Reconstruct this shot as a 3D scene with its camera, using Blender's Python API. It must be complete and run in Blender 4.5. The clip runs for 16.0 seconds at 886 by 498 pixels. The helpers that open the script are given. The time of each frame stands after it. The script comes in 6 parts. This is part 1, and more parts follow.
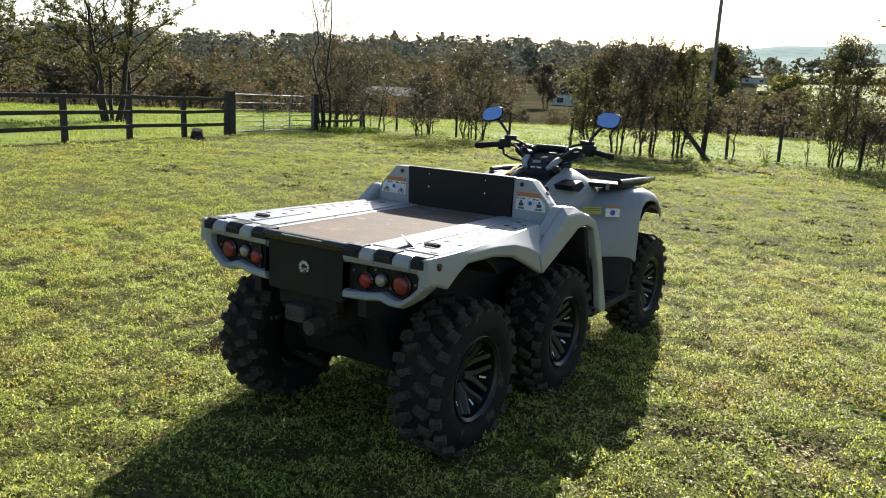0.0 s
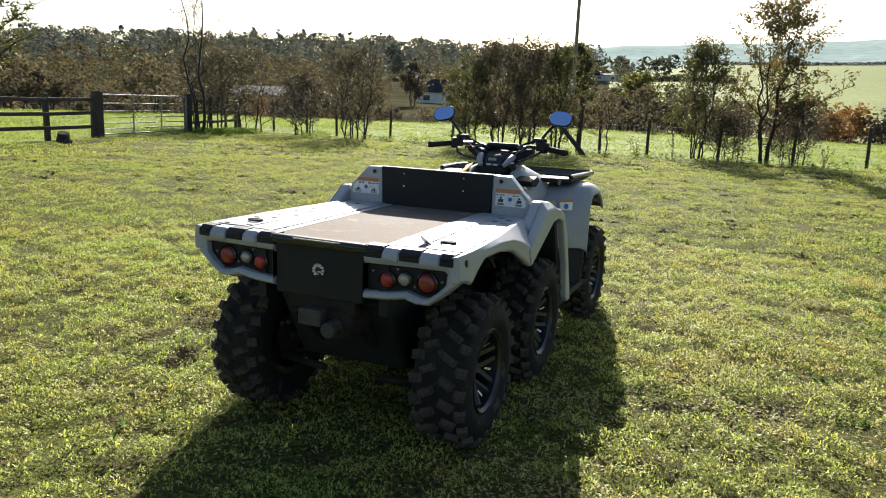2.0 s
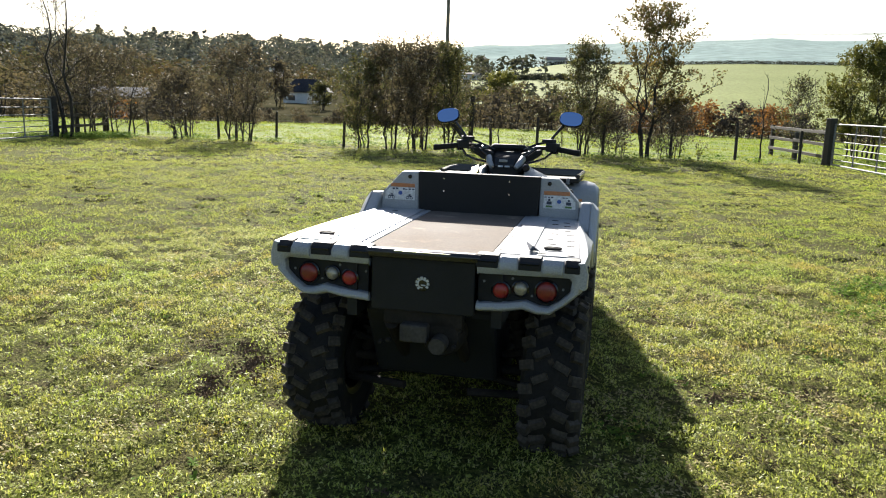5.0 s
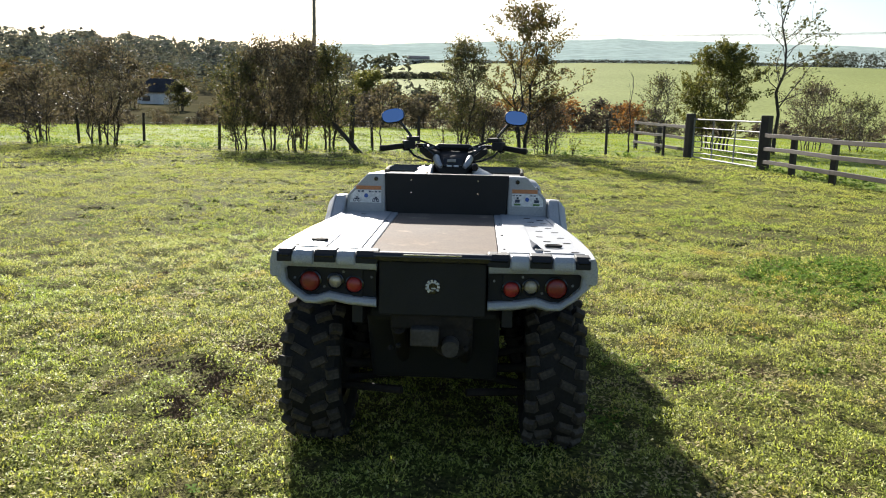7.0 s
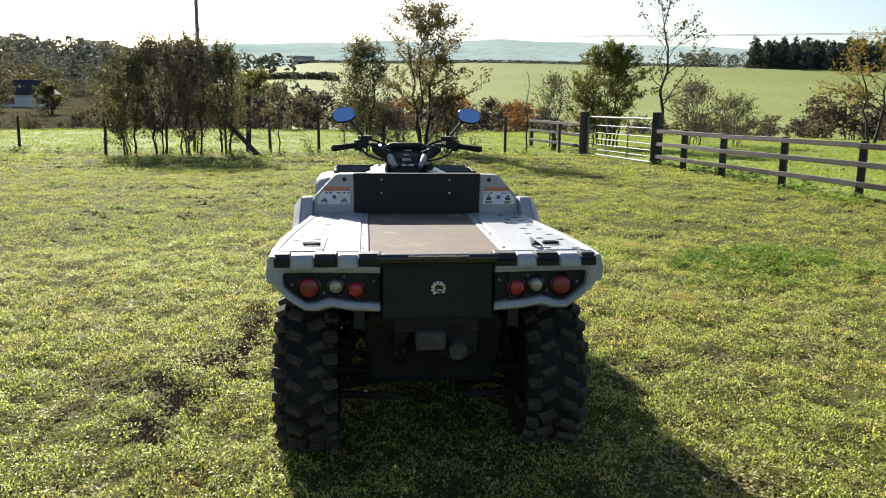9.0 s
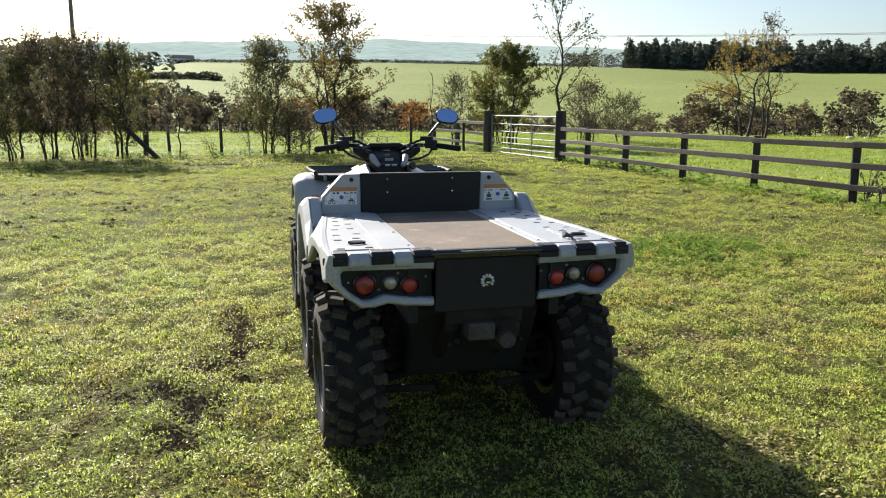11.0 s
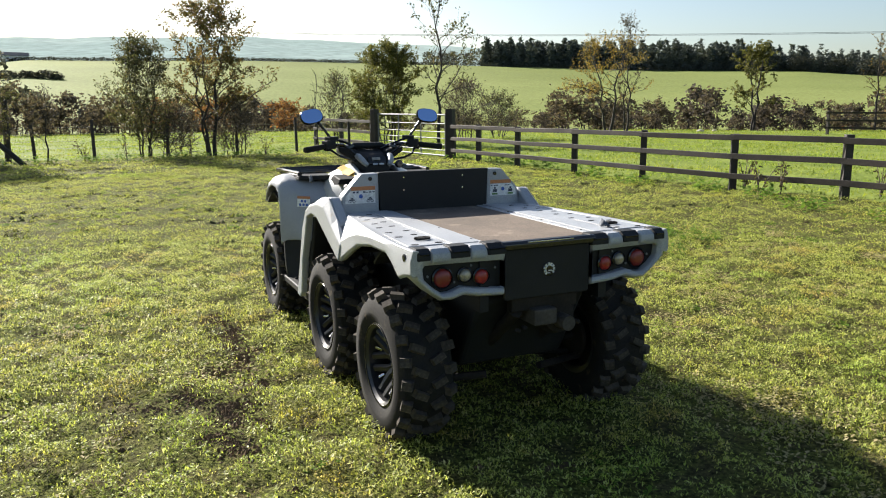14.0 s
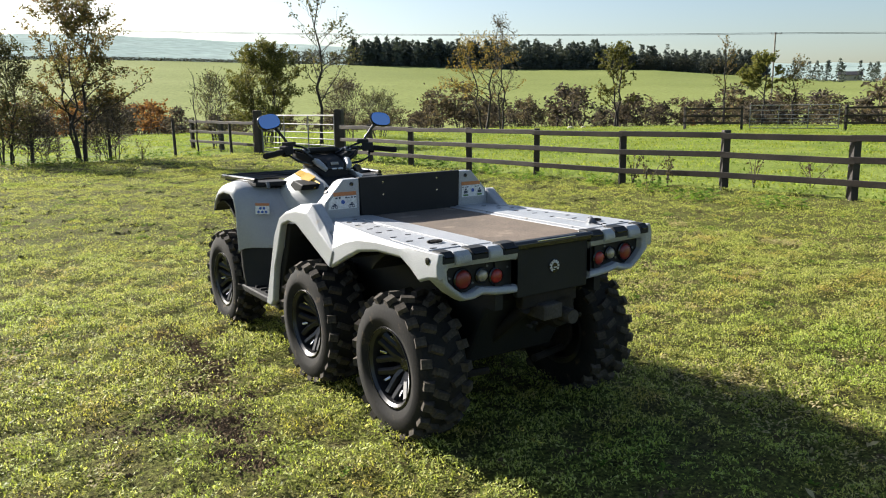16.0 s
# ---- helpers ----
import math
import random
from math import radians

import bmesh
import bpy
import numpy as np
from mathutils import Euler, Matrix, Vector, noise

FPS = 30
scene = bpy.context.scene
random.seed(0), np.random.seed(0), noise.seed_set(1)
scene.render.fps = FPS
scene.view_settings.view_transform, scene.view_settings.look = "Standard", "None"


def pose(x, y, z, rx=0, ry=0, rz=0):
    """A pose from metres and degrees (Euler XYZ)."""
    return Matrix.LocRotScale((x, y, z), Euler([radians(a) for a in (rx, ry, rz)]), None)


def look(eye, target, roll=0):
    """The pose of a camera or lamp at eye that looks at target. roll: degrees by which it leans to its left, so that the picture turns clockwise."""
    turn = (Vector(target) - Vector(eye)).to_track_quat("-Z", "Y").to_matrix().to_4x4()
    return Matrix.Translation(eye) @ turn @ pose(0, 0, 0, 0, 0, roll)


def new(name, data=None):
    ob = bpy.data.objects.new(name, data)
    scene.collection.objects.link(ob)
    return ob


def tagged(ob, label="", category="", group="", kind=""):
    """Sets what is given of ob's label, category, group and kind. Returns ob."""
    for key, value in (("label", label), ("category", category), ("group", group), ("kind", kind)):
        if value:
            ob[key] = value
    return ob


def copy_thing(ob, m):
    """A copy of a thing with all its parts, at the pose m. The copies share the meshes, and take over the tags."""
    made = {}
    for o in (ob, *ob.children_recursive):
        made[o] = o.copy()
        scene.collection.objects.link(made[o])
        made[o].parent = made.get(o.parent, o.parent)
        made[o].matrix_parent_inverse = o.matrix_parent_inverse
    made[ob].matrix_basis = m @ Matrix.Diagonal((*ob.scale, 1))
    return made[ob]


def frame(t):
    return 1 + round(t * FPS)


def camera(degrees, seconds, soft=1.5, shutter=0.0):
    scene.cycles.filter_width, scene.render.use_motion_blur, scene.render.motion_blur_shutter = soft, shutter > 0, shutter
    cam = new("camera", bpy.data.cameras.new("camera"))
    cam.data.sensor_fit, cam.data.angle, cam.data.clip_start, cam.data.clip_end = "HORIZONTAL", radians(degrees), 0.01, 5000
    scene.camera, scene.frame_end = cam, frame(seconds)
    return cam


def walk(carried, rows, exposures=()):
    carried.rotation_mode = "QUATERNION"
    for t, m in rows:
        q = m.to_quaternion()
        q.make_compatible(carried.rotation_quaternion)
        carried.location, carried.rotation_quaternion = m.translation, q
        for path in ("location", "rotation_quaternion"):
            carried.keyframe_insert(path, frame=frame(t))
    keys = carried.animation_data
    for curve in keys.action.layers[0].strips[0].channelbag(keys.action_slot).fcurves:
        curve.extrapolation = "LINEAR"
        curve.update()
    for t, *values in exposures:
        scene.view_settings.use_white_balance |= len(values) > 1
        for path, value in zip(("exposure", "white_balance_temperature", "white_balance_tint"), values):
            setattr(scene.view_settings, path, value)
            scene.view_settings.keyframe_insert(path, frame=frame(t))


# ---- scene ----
cam = camera(61.1, 16.0, 1.1)
METRES, EYE, TURN = 4.619, 1.483, 32.8  # the quad bike stands along +y, its rear lamps over y = 0
ROWS = [
    (0.0, 0.0, 0.0, 0.0, 0.55, -11.47, -2.71),
    (0.5, -0.0246, 0.0158, -0.0, -2.59, -11.33, -2.58),
    (1.0, -0.0559, 0.0119, -0.0045, -5.05, -11.34, -2.49),
    (1.5, -0.0932, -0.0039, -0.0043, -6.82, -11.29, -2.4),
    (2.0, -0.1267, -0.0073, -0.0026, -9.61, -11.17, -2.29),
    (2.5, -0.1575, 0.0042, -0.0033, -11.4, -11.11, -2.18),
    (3.0, -0.1875, 0.0226, -0.0028, -13.53, -11.01, -2.07),
    (5.5, -0.3416, 0.0808, -0.0069, -22.69, -10.8, -1.61),
    (6.0, -0.3575, 0.1002, -0.0069, -26.16, -10.73, -1.43),
    (6.5, -0.3799, 0.1092, -0.0113, -28.37, -10.72, -1.33),
    (7.0, -0.4186, 0.1205, -0.0073, -30.1, -10.69, -1.22),
    (7.5, -0.447, 0.1311, -0.0103, -32.22, -10.67, -1.07),
    (8.0, -0.4617, 0.1502, -0.0137, -33.77, -10.62, -0.98),
    (8.5, -0.4763, 0.172, -0.0118, -36.2, -10.59, -0.83),
    (9.0, -0.4852, 0.1846, -0.0117, -38.56, -10.54, -0.7),
    (11.5, -0.6222, 0.2669, -0.0117, -49.08, -10.51, -0.16),
    (12.0, -0.6368, 0.2828, -0.0113, -50.96, -10.53, -0.07),
    (12.5, -0.663, 0.301, -0.0112, -52.07, -10.57, -0.02),
    (13.0, -0.6972, 0.3185, -0.012, -53.43, -10.54, 0.1),
    (13.5, -0.7177, 0.3379, -0.0109, -55.62, -10.59, 0.19),
    (14.0, -0.7287, 0.368, -0.0102, -57.39, -10.63, 0.31),
    (14.5, -0.735, 0.3942, -0.0101, -60.29, -10.66, 0.47),
    (15.0, -0.7543, 0.4212, -0.0108, -62.56, -10.72, 0.59),
    (15.5, -0.7839, 0.4506, -0.0065, -64.66, -10.75, 0.72),
    (16.0, -0.8017, 0.4709, -0.0027, -67.27, -10.8, 0.86),
]
walk(cam, [(t, pose(2.085, -2.219, EYE, 0, 0, TURN) @ pose(METRES * x, METRES * y, METRES * z, 90 + pitch, roll, yaw)) for t, x, y, z, yaw, pitch, roll in ROWS])

# ---- world, sun, exposure ----
SUN_AZ, SUN_EL = -18.0, 27.0  # degrees right of +y, degrees up
world = bpy.data.worlds.new("sky")
scene.world = world
world.use_nodes = True
wn = world.node_tree
sky = wn.nodes.new("ShaderNodeTexSky")
sky.sky_type, sky.sun_disc = "NISHITA", False
sky.sun_elevation, sky.sun_rotation = radians(SUN_EL), radians(SUN_AZ)
sky.air_density, sky.dust_density, sky.ozone_density = 1.0, 1.5, 1.8
wn.links.new(sky.outputs[0], wn.nodes["Background"].inputs[0])
wn.nodes["Background"].inputs[1].default_value = 0.055
sun = new("sun", bpy.data.lights.new("sun", "SUN"))
sun.data.energy, sun.data.angle, sun.data.color = 5.0, radians(0.53), (1.0, 0.945, 0.865)
az, el = radians(SUN_AZ), radians(SUN_EL)
sun.matrix_world = look((0, 0, 30), (-math.sin(az) * math.cos(el) * 9, -math.cos(az) * math.cos(el) * 9, 30 - math.sin(el) * 9))
scene.view_settings.exposure = 1.55


# ---- materials ----
def shader(name, rough=0.6, metal=0.0, coat=0.0, spec=0.5):
    m = bpy.data.materials.new(name)
    m.use_nodes = True
    b = m.node_tree.nodes["Principled BSDF"]
    b.inputs["Roughness"].default_value, b.inputs["Metallic"].default_value = rough, metal
    b.inputs["Coat Weight"].default_value, b.inputs["Specular IOR Level"].default_value = coat, spec
    return m, m.node_tree, b


def ramp(nt, fac, stops):
    r = nt.nodes.new("ShaderNodeValToRGB")
    els = r.color_ramp.elements
    while len(els) < len(stops):
        els.new(0.5)
    for e, (p, c) in zip(els, stops):
        e.position, e.color = p, (*c, 1)
    nt.links.new(fac, r.inputs[0])
    return r.outputs[0]


def noise_fac(nt, scale, detail=4.0, rough=0.55, space="Object", stretch=None):
    co = nt.nodes.new("ShaderNodeTexCoord").outputs[space]
    if stretch:
        mp = nt.nodes.new("ShaderNodeMapping")
        mp.inputs["Scale"].default_value = stretch
        nt.links.new(co, mp.inputs["Vector"])
        co = mp.outputs[0]
    n = nt.nodes.new("ShaderNodeTexNoise")
    n.inputs["Scale"].default_value, n.inputs["Detail"].default_value, n.inputs["Roughness"].default_value = scale, detail, rough
    nt.links.new(co, n.inputs["Vector"])
    return n.outputs["Fac"]


def mixc(nt, fac, a, b, mode="MIX"):
    n = nt.nodes.new("ShaderNodeMix")
    n.data_type, n.blend_type = "RGBA", mode
    for sock, v in ((n.inputs[0], fac), (n.inputs[6], a), (n.inputs[7], b)):
        if isinstance(v, (int, float)):
            sock.default_value = v
        elif isinstance(v, tuple):
            sock.default_value = (*v, 1)
        else:
            nt.links.new(v, sock)
    return n.outputs[2]


def bump(nt, b, fac, strength, dist):
    n = nt.nodes.new("ShaderNodeBump")
    n.inputs["Strength"].default_value, n.inputs["Distance"].default_value = strength, dist
    nt.links.new(fac, n.inputs["Height"])
    nt.links.new(n.outputs[0], b.inputs["Normal"])


def surface(name, c1, c2, big=3.0, fine=60.0, rough=0.6, metal=0.0, bumps=0.2, dist=0.002, coat=0.0, stretch=None, fleck=None, spec=0.5):
    """Two colours mixed by coarse and fine noise, with relief from the fine one."""
    m, nt, b = shader(name, rough, metal, coat, spec)
    f1, f2 = noise_fac(nt, big, stretch=stretch), noise_fac(nt, fine, 3.0, stretch=stretch)
    base = ramp(nt, f1, [(0.32, c1), (0.68, c2)])
    dark = ramp(nt, f2, [(0.3, (0.72,) * 3), (0.7, (1.12,) * 3)])
    col = mixc(nt, 1.0, base, dark, "MULTIPLY")
    if fleck:
        f3 = noise_fac(nt, fleck[1], 5.0)
        col = mixc(nt, ramp(nt, f3, [(fleck[2], (0,) * 3), (fleck[2] + 0.08, (1,) * 3)]), col, fleck[0])
    nt.links.new(col, b.inputs["Base Color"])
    r = nt.nodes.new("ShaderNodeMapRange")
    r.inputs[3].default_value, r.inputs[4].default_value = max(rough - 0.12, 0.03), min(rough + 0.12, 1)
    nt.links.new(f1, r.inputs[0])
    nt.links.new(r.outputs[0], b.inputs["Roughness"])
    if bumps:
        bump(nt, b, f2, bumps, dist)
    return m


def leafy(name, cols, trans=0.4, patch=None, rough=0.6, spec=0.15, other=None):
    """Leaves or blades: a colour for each island, light passing through, with up to two patchy tints."""
    m, nt, b = shader(name, rough, spec=spec)
    g = nt.nodes.new("ShaderNodeNewGeometry")
    n = len(cols)
    col = ramp(nt, g.outputs["Random Per Island"], [(i / max(n - 1, 1), c) for i, c in enumerate(cols)])
    for q in (patch, other):
        if q:
            f = ramp(nt, noise_fac(nt, q[0], 4.0), [(q[1], (0,) * 3), (q[1] + 0.16, (1,) * 3)])
            col = mixc(nt, f, col, mixc(nt, 1.0, col, q[2], "MULTIPLY"))
    nt.links.new(col, b.inputs["Base Color"])
    t = nt.nodes.new("ShaderNodeBsdfTranslucent")
    nt.links.new(mixc(nt, 1.0, col, (1.15, 1.13, 0.76), "MULTIPLY"), t.inputs["Color"])
    mx = nt.nodes.new("ShaderNodeMixShader")
    mx.inputs[0].default_value = trans
    nt.links.new(b.outputs[0], mx.inputs[1])
    nt.links.new(t.outputs[0], mx.inputs[2])
    nt.links.new(mx.outputs[0], nt.nodes["Material Output"].inputs[0])
    return m


def plain(name, c, rough=0.5, metal=0.0, coat=0.0):
    return surface(name, tuple(v * 0.88 for v in c), c, 6.0, 90.0, rough, metal, 0.05, 0.001, coat)


grey_plastic = surface("grey moulded plastic", (0.295, 0.305, 0.32), (0.375, 0.385, 0.40), 2.5, 220, 0.42, bumps=0.12, dist=0.0008, fleck=((0.30, 0.27, 0.22), 9, 0.66))
black_plastic = surface("black grained plastic", (0.010, 0.011, 0.012), (0.018, 0.018, 0.019), 5, 260, 0.62, bumps=0.3, dist=0.0008, spec=0.25)
gloss_black = surface("gloss black paint", (0.008, 0.008, 0.009), (0.014, 0.014, 0.015), 4, 120, 0.18, bumps=0.02)
rubber = surface("muddy tyre rubber", (0.010, 0.010, 0.010), (0.022, 0.020, 0.018), 7, 80, 0.85, bumps=0.35, dist=0.002, fleck=((0.07, 0.053, 0.036), 13, 0.62), spec=0.2)
# dust on the tread blocks, lightened further to stand for sunlight on them
lug_rubber = surface("dusty tread rubber, lightened for sun", (0.026, 0.023, 0.020), (0.105, 0.088, 0.070), 9, 70, 0.9, bumps=0.4, dist=0.002, spec=0.2)
rim_black = surface("black alloy", (0.008, 0.008, 0.010), (0.016, 0.016, 0.018), 8, 90, 0.34, bumps=0.03)
bright_alloy = surface("machined alloy", (0.42, 0.43, 0.45), (0.6, 0.6, 0.62), 12, 200, 0.22, 1.0, 0.05, 0.0005)
steel_dark = surface("dirty dark steel", (0.014, 0.013, 0.012), (0.034, 0.028, 0.023), 9, 80, 0.75, 0.2, 0.2, spec=0.2)
mat_board = surface("worn brown deck board", (0.13, 0.107, 0.088), (0.19, 0.152, 0.122), 4, 140, 0.85, bumps=0.4, dist=0.0015, fleck=((0.25, 0.20, 0.155), 6, 0.60), spec=0.12)
red_lens = surface("red lamp lens", (0.24, 0.016, 0.014), (0.36, 0.028, 0.020), 20, 160, 0.3, coat=0.05, bumps=0.3)
# darker copy of the red lens: shade on the large lamps, put into colour
shaded_lens = surface("red lens with shade in colour", (0.15, 0.016, 0.013), (0.24, 0.025, 0.018), 20, 160, 0.3, coat=0.05, bumps=0.3)
clear_lens = surface("clear lamp lens", (0.26, 0.23, 0.18), (0.40, 0.36, 0.29), 30, 160, 0.2, 0.3, bumps=0.3, coat=0.2)
sticker_white = plain("white sticker film", (0.74, 0.75, 0.76), 0.35)
sticker_orange = plain("orange sticker film", (0.50, 0.19, 0.075), 0.35)
sticker_yellow = plain("yellow sticker film", (0.52, 0.46, 0.05), 0.35)
sticker_ink = plain("blue black ink", (0.03, 0.045, 0.09), 0.4)
sticker_blue = plain("blue ink", (0.03, 0.10, 0.42), 0.4)
sticker_green = plain("green ink", (0.10, 0.22, 0.06), 0.4)
logo_grey = plain("silver letter film", (0.55, 0.56, 0.57), 0.3)
yellow_tag = surface("amber yellow tape", (0.55, 0.30, 0.02), (0.70, 0.42, 0.03), 12, 120, 0.5)
fence_wood = surface("dark tarred fence timber", (0.016, 0.013, 0.011), (0.05, 0.04, 0.033), 2.5, 40, 0.75, bumps=0.5, dist=0.006, stretch=(1, 1, 1))
rail_wood = surface("weathered dark rail timber", (0.014, 0.011, 0.009), (0.046, 0.035, 0.028), 1.6, 30, 0.6, bumps=0.5, dist=0.005, spec=0.3)
galv = surface("galvanised steel", (0.15, 0.153, 0.157), (0.25, 0.255, 0.26), 3, 60, 0.6, 0.4, 0.1)
bark = surface("grey brown bark", (0.018, 0.015, 0.012), (0.05, 0.041, 0.033), 6, 50, 0.9, bumps=0.8, dist=0.01)
twig = surface("thin brown twigs", (0.05, 0.038, 0.03), (0.12, 0.09, 0.07), 3, 30, 0.9, bumps=0)
pole_wood = surface("weathered pole timber", (0.15, 0.13, 0.11), (0.26, 0.23, 0.195), 2, 40, 0.85, bumps=0.4, dist=0.004)
render_white = surface("white render wall", (0.62, 0.61, 0.58), (0.78, 0.77, 0.74), 0.6, 12, 0.85, bumps=0.2)
slate = surface("dark slate roof", (0.03, 0.031, 0.036), (0.055, 0.055, 0.062), 0.8, 9, 0.85, bumps=0.3, dist=0.02, spec=0.1)
sheet_roof = surface("pale sheet roofing", (0.10, 0.102, 0.106), (0.16, 0.16, 0.165), 0.5, 6, 0.9, bumps=0.2, spec=0.2)
glass_dark = surface("dark window glass", (0.015, 0.018, 0.022), (0.03, 0.034, 0.04), 1, 6, 0.06, bumps=0)
stone_m = surface("pale stone", (0.3, 0.28, 0.25), (0.48, 0.45, 0.40), 5, 40, 0.85, bumps=0.5, dist=0.01)
mirror_m, _nt, _b = shader("mirror glass", 0.02, 1.0)
# blue base colour deepens the reflected sky
_b.inputs["Base Color"].default_value = (0.5, 0.68, 0.98, 1)

def turf():
    """Grazed turf: green, straw and bare soil mottled at several scales, with crumbly relief."""
    m, nt, b = shader("paddock soil and turf", 0.95, spec=0.05)
    big, mid, fine = noise_fac(nt, 0.5, 5.0), noise_fac(nt, 5.0, 5.0, 0.65), noise_fac(nt, 42.0, 5.0, 0.7)
    green = ramp(nt, fine, [(0.32, (0.022, 0.023, 0.009)), (0.46, (0.078, 0.09, 0.021)), (0.58, (0.155, 0.175, 0.036)), (0.72, (0.25, 0.26, 0.078))])
    straw = ramp(nt, fine, [(0.32, (0.028, 0.023, 0.012)), (0.48, (0.075, 0.066, 0.028)), (0.62, (0.14, 0.125, 0.05)), (0.75, (0.25, 0.22, 0.10))])
    col = mixc(nt, ramp(nt, mid, [(0.44, (0, 0, 0)), (0.62, (1, 1, 1))]), green, straw)
    col = mixc(nt, ramp(nt, big, [(0.35, (0.0,) * 3), (0.7, (0.75,) * 3)]), col, mixc(nt, 0.5, col, straw))
    nt.links.new(col, b.inputs["Base Color"])
    n = nt.nodes.new("ShaderNodeMath")
    n.operation = "ADD"
    nt.links.new(fine, n.inputs[0])
    nt.links.new(noise_fac(nt, 14.0, 4.0), n.inputs[1])
    bump(nt, b, n.outputs[0], 0.9, 0.035)
    return m


paddock_m = turf()
soil_m = surface("dark crumbled soil", (0.085, 0.058, 0.034), (0.18, 0.132, 0.08), 6, 55, 0.95, bumps=0.9, dist=0.02, fleck=((0.13, 0.12, 0.05), 16, 0.62), spec=0.05)
scrub_m = surface("rough grass and scrub floor", (0.045, 0.047, 0.026), (0.085, 0.075, 0.045), 0.12, 3, 1.0, bumps=0, spec=0.0)
lush_m = surface("lush ungrazed grass", (0.12, 0.16, 0.03), (0.20, 0.245, 0.055), 0.5, 9, 0.95, bumps=0.9, dist=0.04, spec=0.05)
lush_blade_m = leafy("lush grass blades", [(0.12, 0.18, 0.032), (0.19, 0.27, 0.05), (0.27, 0.34, 0.075), (0.21, 0.28, 0.055)], 0.5, (0.5, 0.44, (1.2, 1.0, 0.9)), 0.85, 0.04, (1.1, 0.52, (0.62, 0.70, 0.6)))
field_m = surface("green pasture", (0.155, 0.185, 0.052), (0.205, 0.235, 0.074), 0.012, 0.9, 0.95, bumps=0.2, dist=0.1, spec=0.05)
# air haze is mixed into the hills' pasture colour, hence pale and bluish
hill_m = surface("distant pasture hills with haze tint", (0.26, 0.335, 0.315), (0.33, 0.40, 0.375), 0.0035, 0.05, 0.95, bumps=0, spec=0.0)

blade_m = leafy("grass blades", [(0.06, 0.072, 0.022), (0.23, 0.27, 0.065), (0.50, 0.54, 0.13), (0.36, 0.42, 0.095), (0.66, 0.62, 0.29)], 0.46, (2.6, 0.52, (1.1, 0.84, 0.84)), 0.5, 0.2, (0.7, 0.52, (0.86, 1.02, 0.72)))
turf_m = leafy("trodden grass blades", [(0.08, 0.095, 0.028), (0.26, 0.30, 0.07), (0.46, 0.50, 0.12), (0.34, 0.395, 0.09), (0.50, 0.49, 0.20)], 0.46, (1.6, 0.52, (1.04, 0.91, 0.84)), 0.65, 0.1, (0.45, 0.52, (0.86, 1.02, 0.72)))
weed_m = leafy("broad weed leaves", [(0.08, 0.15, 0.026), (0.13, 0.22, 0.036), (0.18, 0.26, 0.05)], 0.4, None, 0.8, 0.06)
leaf_olive = leafy("olive hawthorn leaves", [(0.046, 0.053, 0.024), (0.080, 0.086, 0.038), (0.115, 0.112, 0.052), (0.125, 0.10, 0.052)], 0.36)
leaf_brown = leafy("grey brown autumn leaves", [(0.060, 0.052, 0.042), (0.098, 0.082, 0.064), (0.135, 0.108, 0.084), (0.088, 0.086, 0.056)], 0.36)
leaf_yellow = leafy("olive and russet autumn leaves", [(0.085, 0.082, 0.033), (0.13, 0.115, 0.042), (0.185, 0.115, 0.05), (0.075, 0.08, 0.034)], 0.4)
leaf_gold = leafy("golden yellow leaves", [(0.18, 0.15, 0.045), (0.30, 0.215, 0.06), (0.26, 0.17, 0.05), (0.13, 0.13, 0.05)], 0.42)
leaf_bare = leafy("last dark brown leaves", [(0.062, 0.055, 0.048), (0.100, 0.086, 0.072), (0.140, 0.114, 0.092)], 0.32, None, 0.85, 0.05)
leaf_scrub = leafy("dull scrub leaves", [(0.075, 0.068, 0.048), (0.125, 0.106, 0.074), (0.165, 0.128, 0.090)], 0.32, None, 0.85, 0.05)
leaf_lime = leafy("yellow green leaves", [(0.13, 0.14, 0.04), (0.21, 0.20, 0.06), (0.10, 0.12, 0.035)], 0.42)
leaf_orange = leafy("orange autumn leaves", [(0.15, 0.085, 0.04), (0.29, 0.135, 0.045), (0.21, 0.11, 0.05), (0.12, 0.085, 0.05)], 0.35, None, 0.85, 0.05)
leaf_green = leafy("dull yellow green leaves", [(0.058, 0.068, 0.020), (0.11, 0.115, 0.032), (0.165, 0.15, 0.05)], 0.4)
# needle colour raised and blued to carry the haze over the plantation
conifer_m = leafy("dark conifer needles, haze-paled", [(0.066, 0.080, 0.078), (0.088, 0.104, 0.097), (0.11, 0.122, 0.108)], 0.2, None, 0.85, 0.03)
# grey-blue of these leaves is distance haze put into the colour
wood_m = leafy("far mixed woodland, haze in colour", [(0.066, 0.080, 0.088), (0.090, 0.104, 0.108), (0.115, 0.122, 0.118)], 0.3, (0.06, 0.50, (1.45, 1.2, 0.95)), 0.8, 0.05)
copse_m = leafy("brown and olive valley trees", [(0.045, 0.042, 0.030), (0.080, 0.070, 0.048), (0.062, 0.072, 0.036), (0.115, 0.086, 0.060)], 0.35, (0.09, 0.5, (1.35, 1.05, 0.9)), 0.7, 0.08)
hedge_m = leafy("dark hedgerow leaves", [(0.050, 0.056, 0.046), (0.070, 0.074, 0.060), (0.090, 0.086, 0.068)], 0.25, None, 0.8, 0.05)
weed_dark = leafy("dark rank tufts", [(0.05, 0.055, 0.022), (0.09, 0.10, 0.035), (0.075, 0.06, 0.035)], 0.3, None, 0.8, 0.05)
dock_m = leafy("rusty dock stems", [(0.07, 0.052, 0.033), (0.10, 0.072, 0.042), (0.08, 0.09, 0.032)], 0.3)
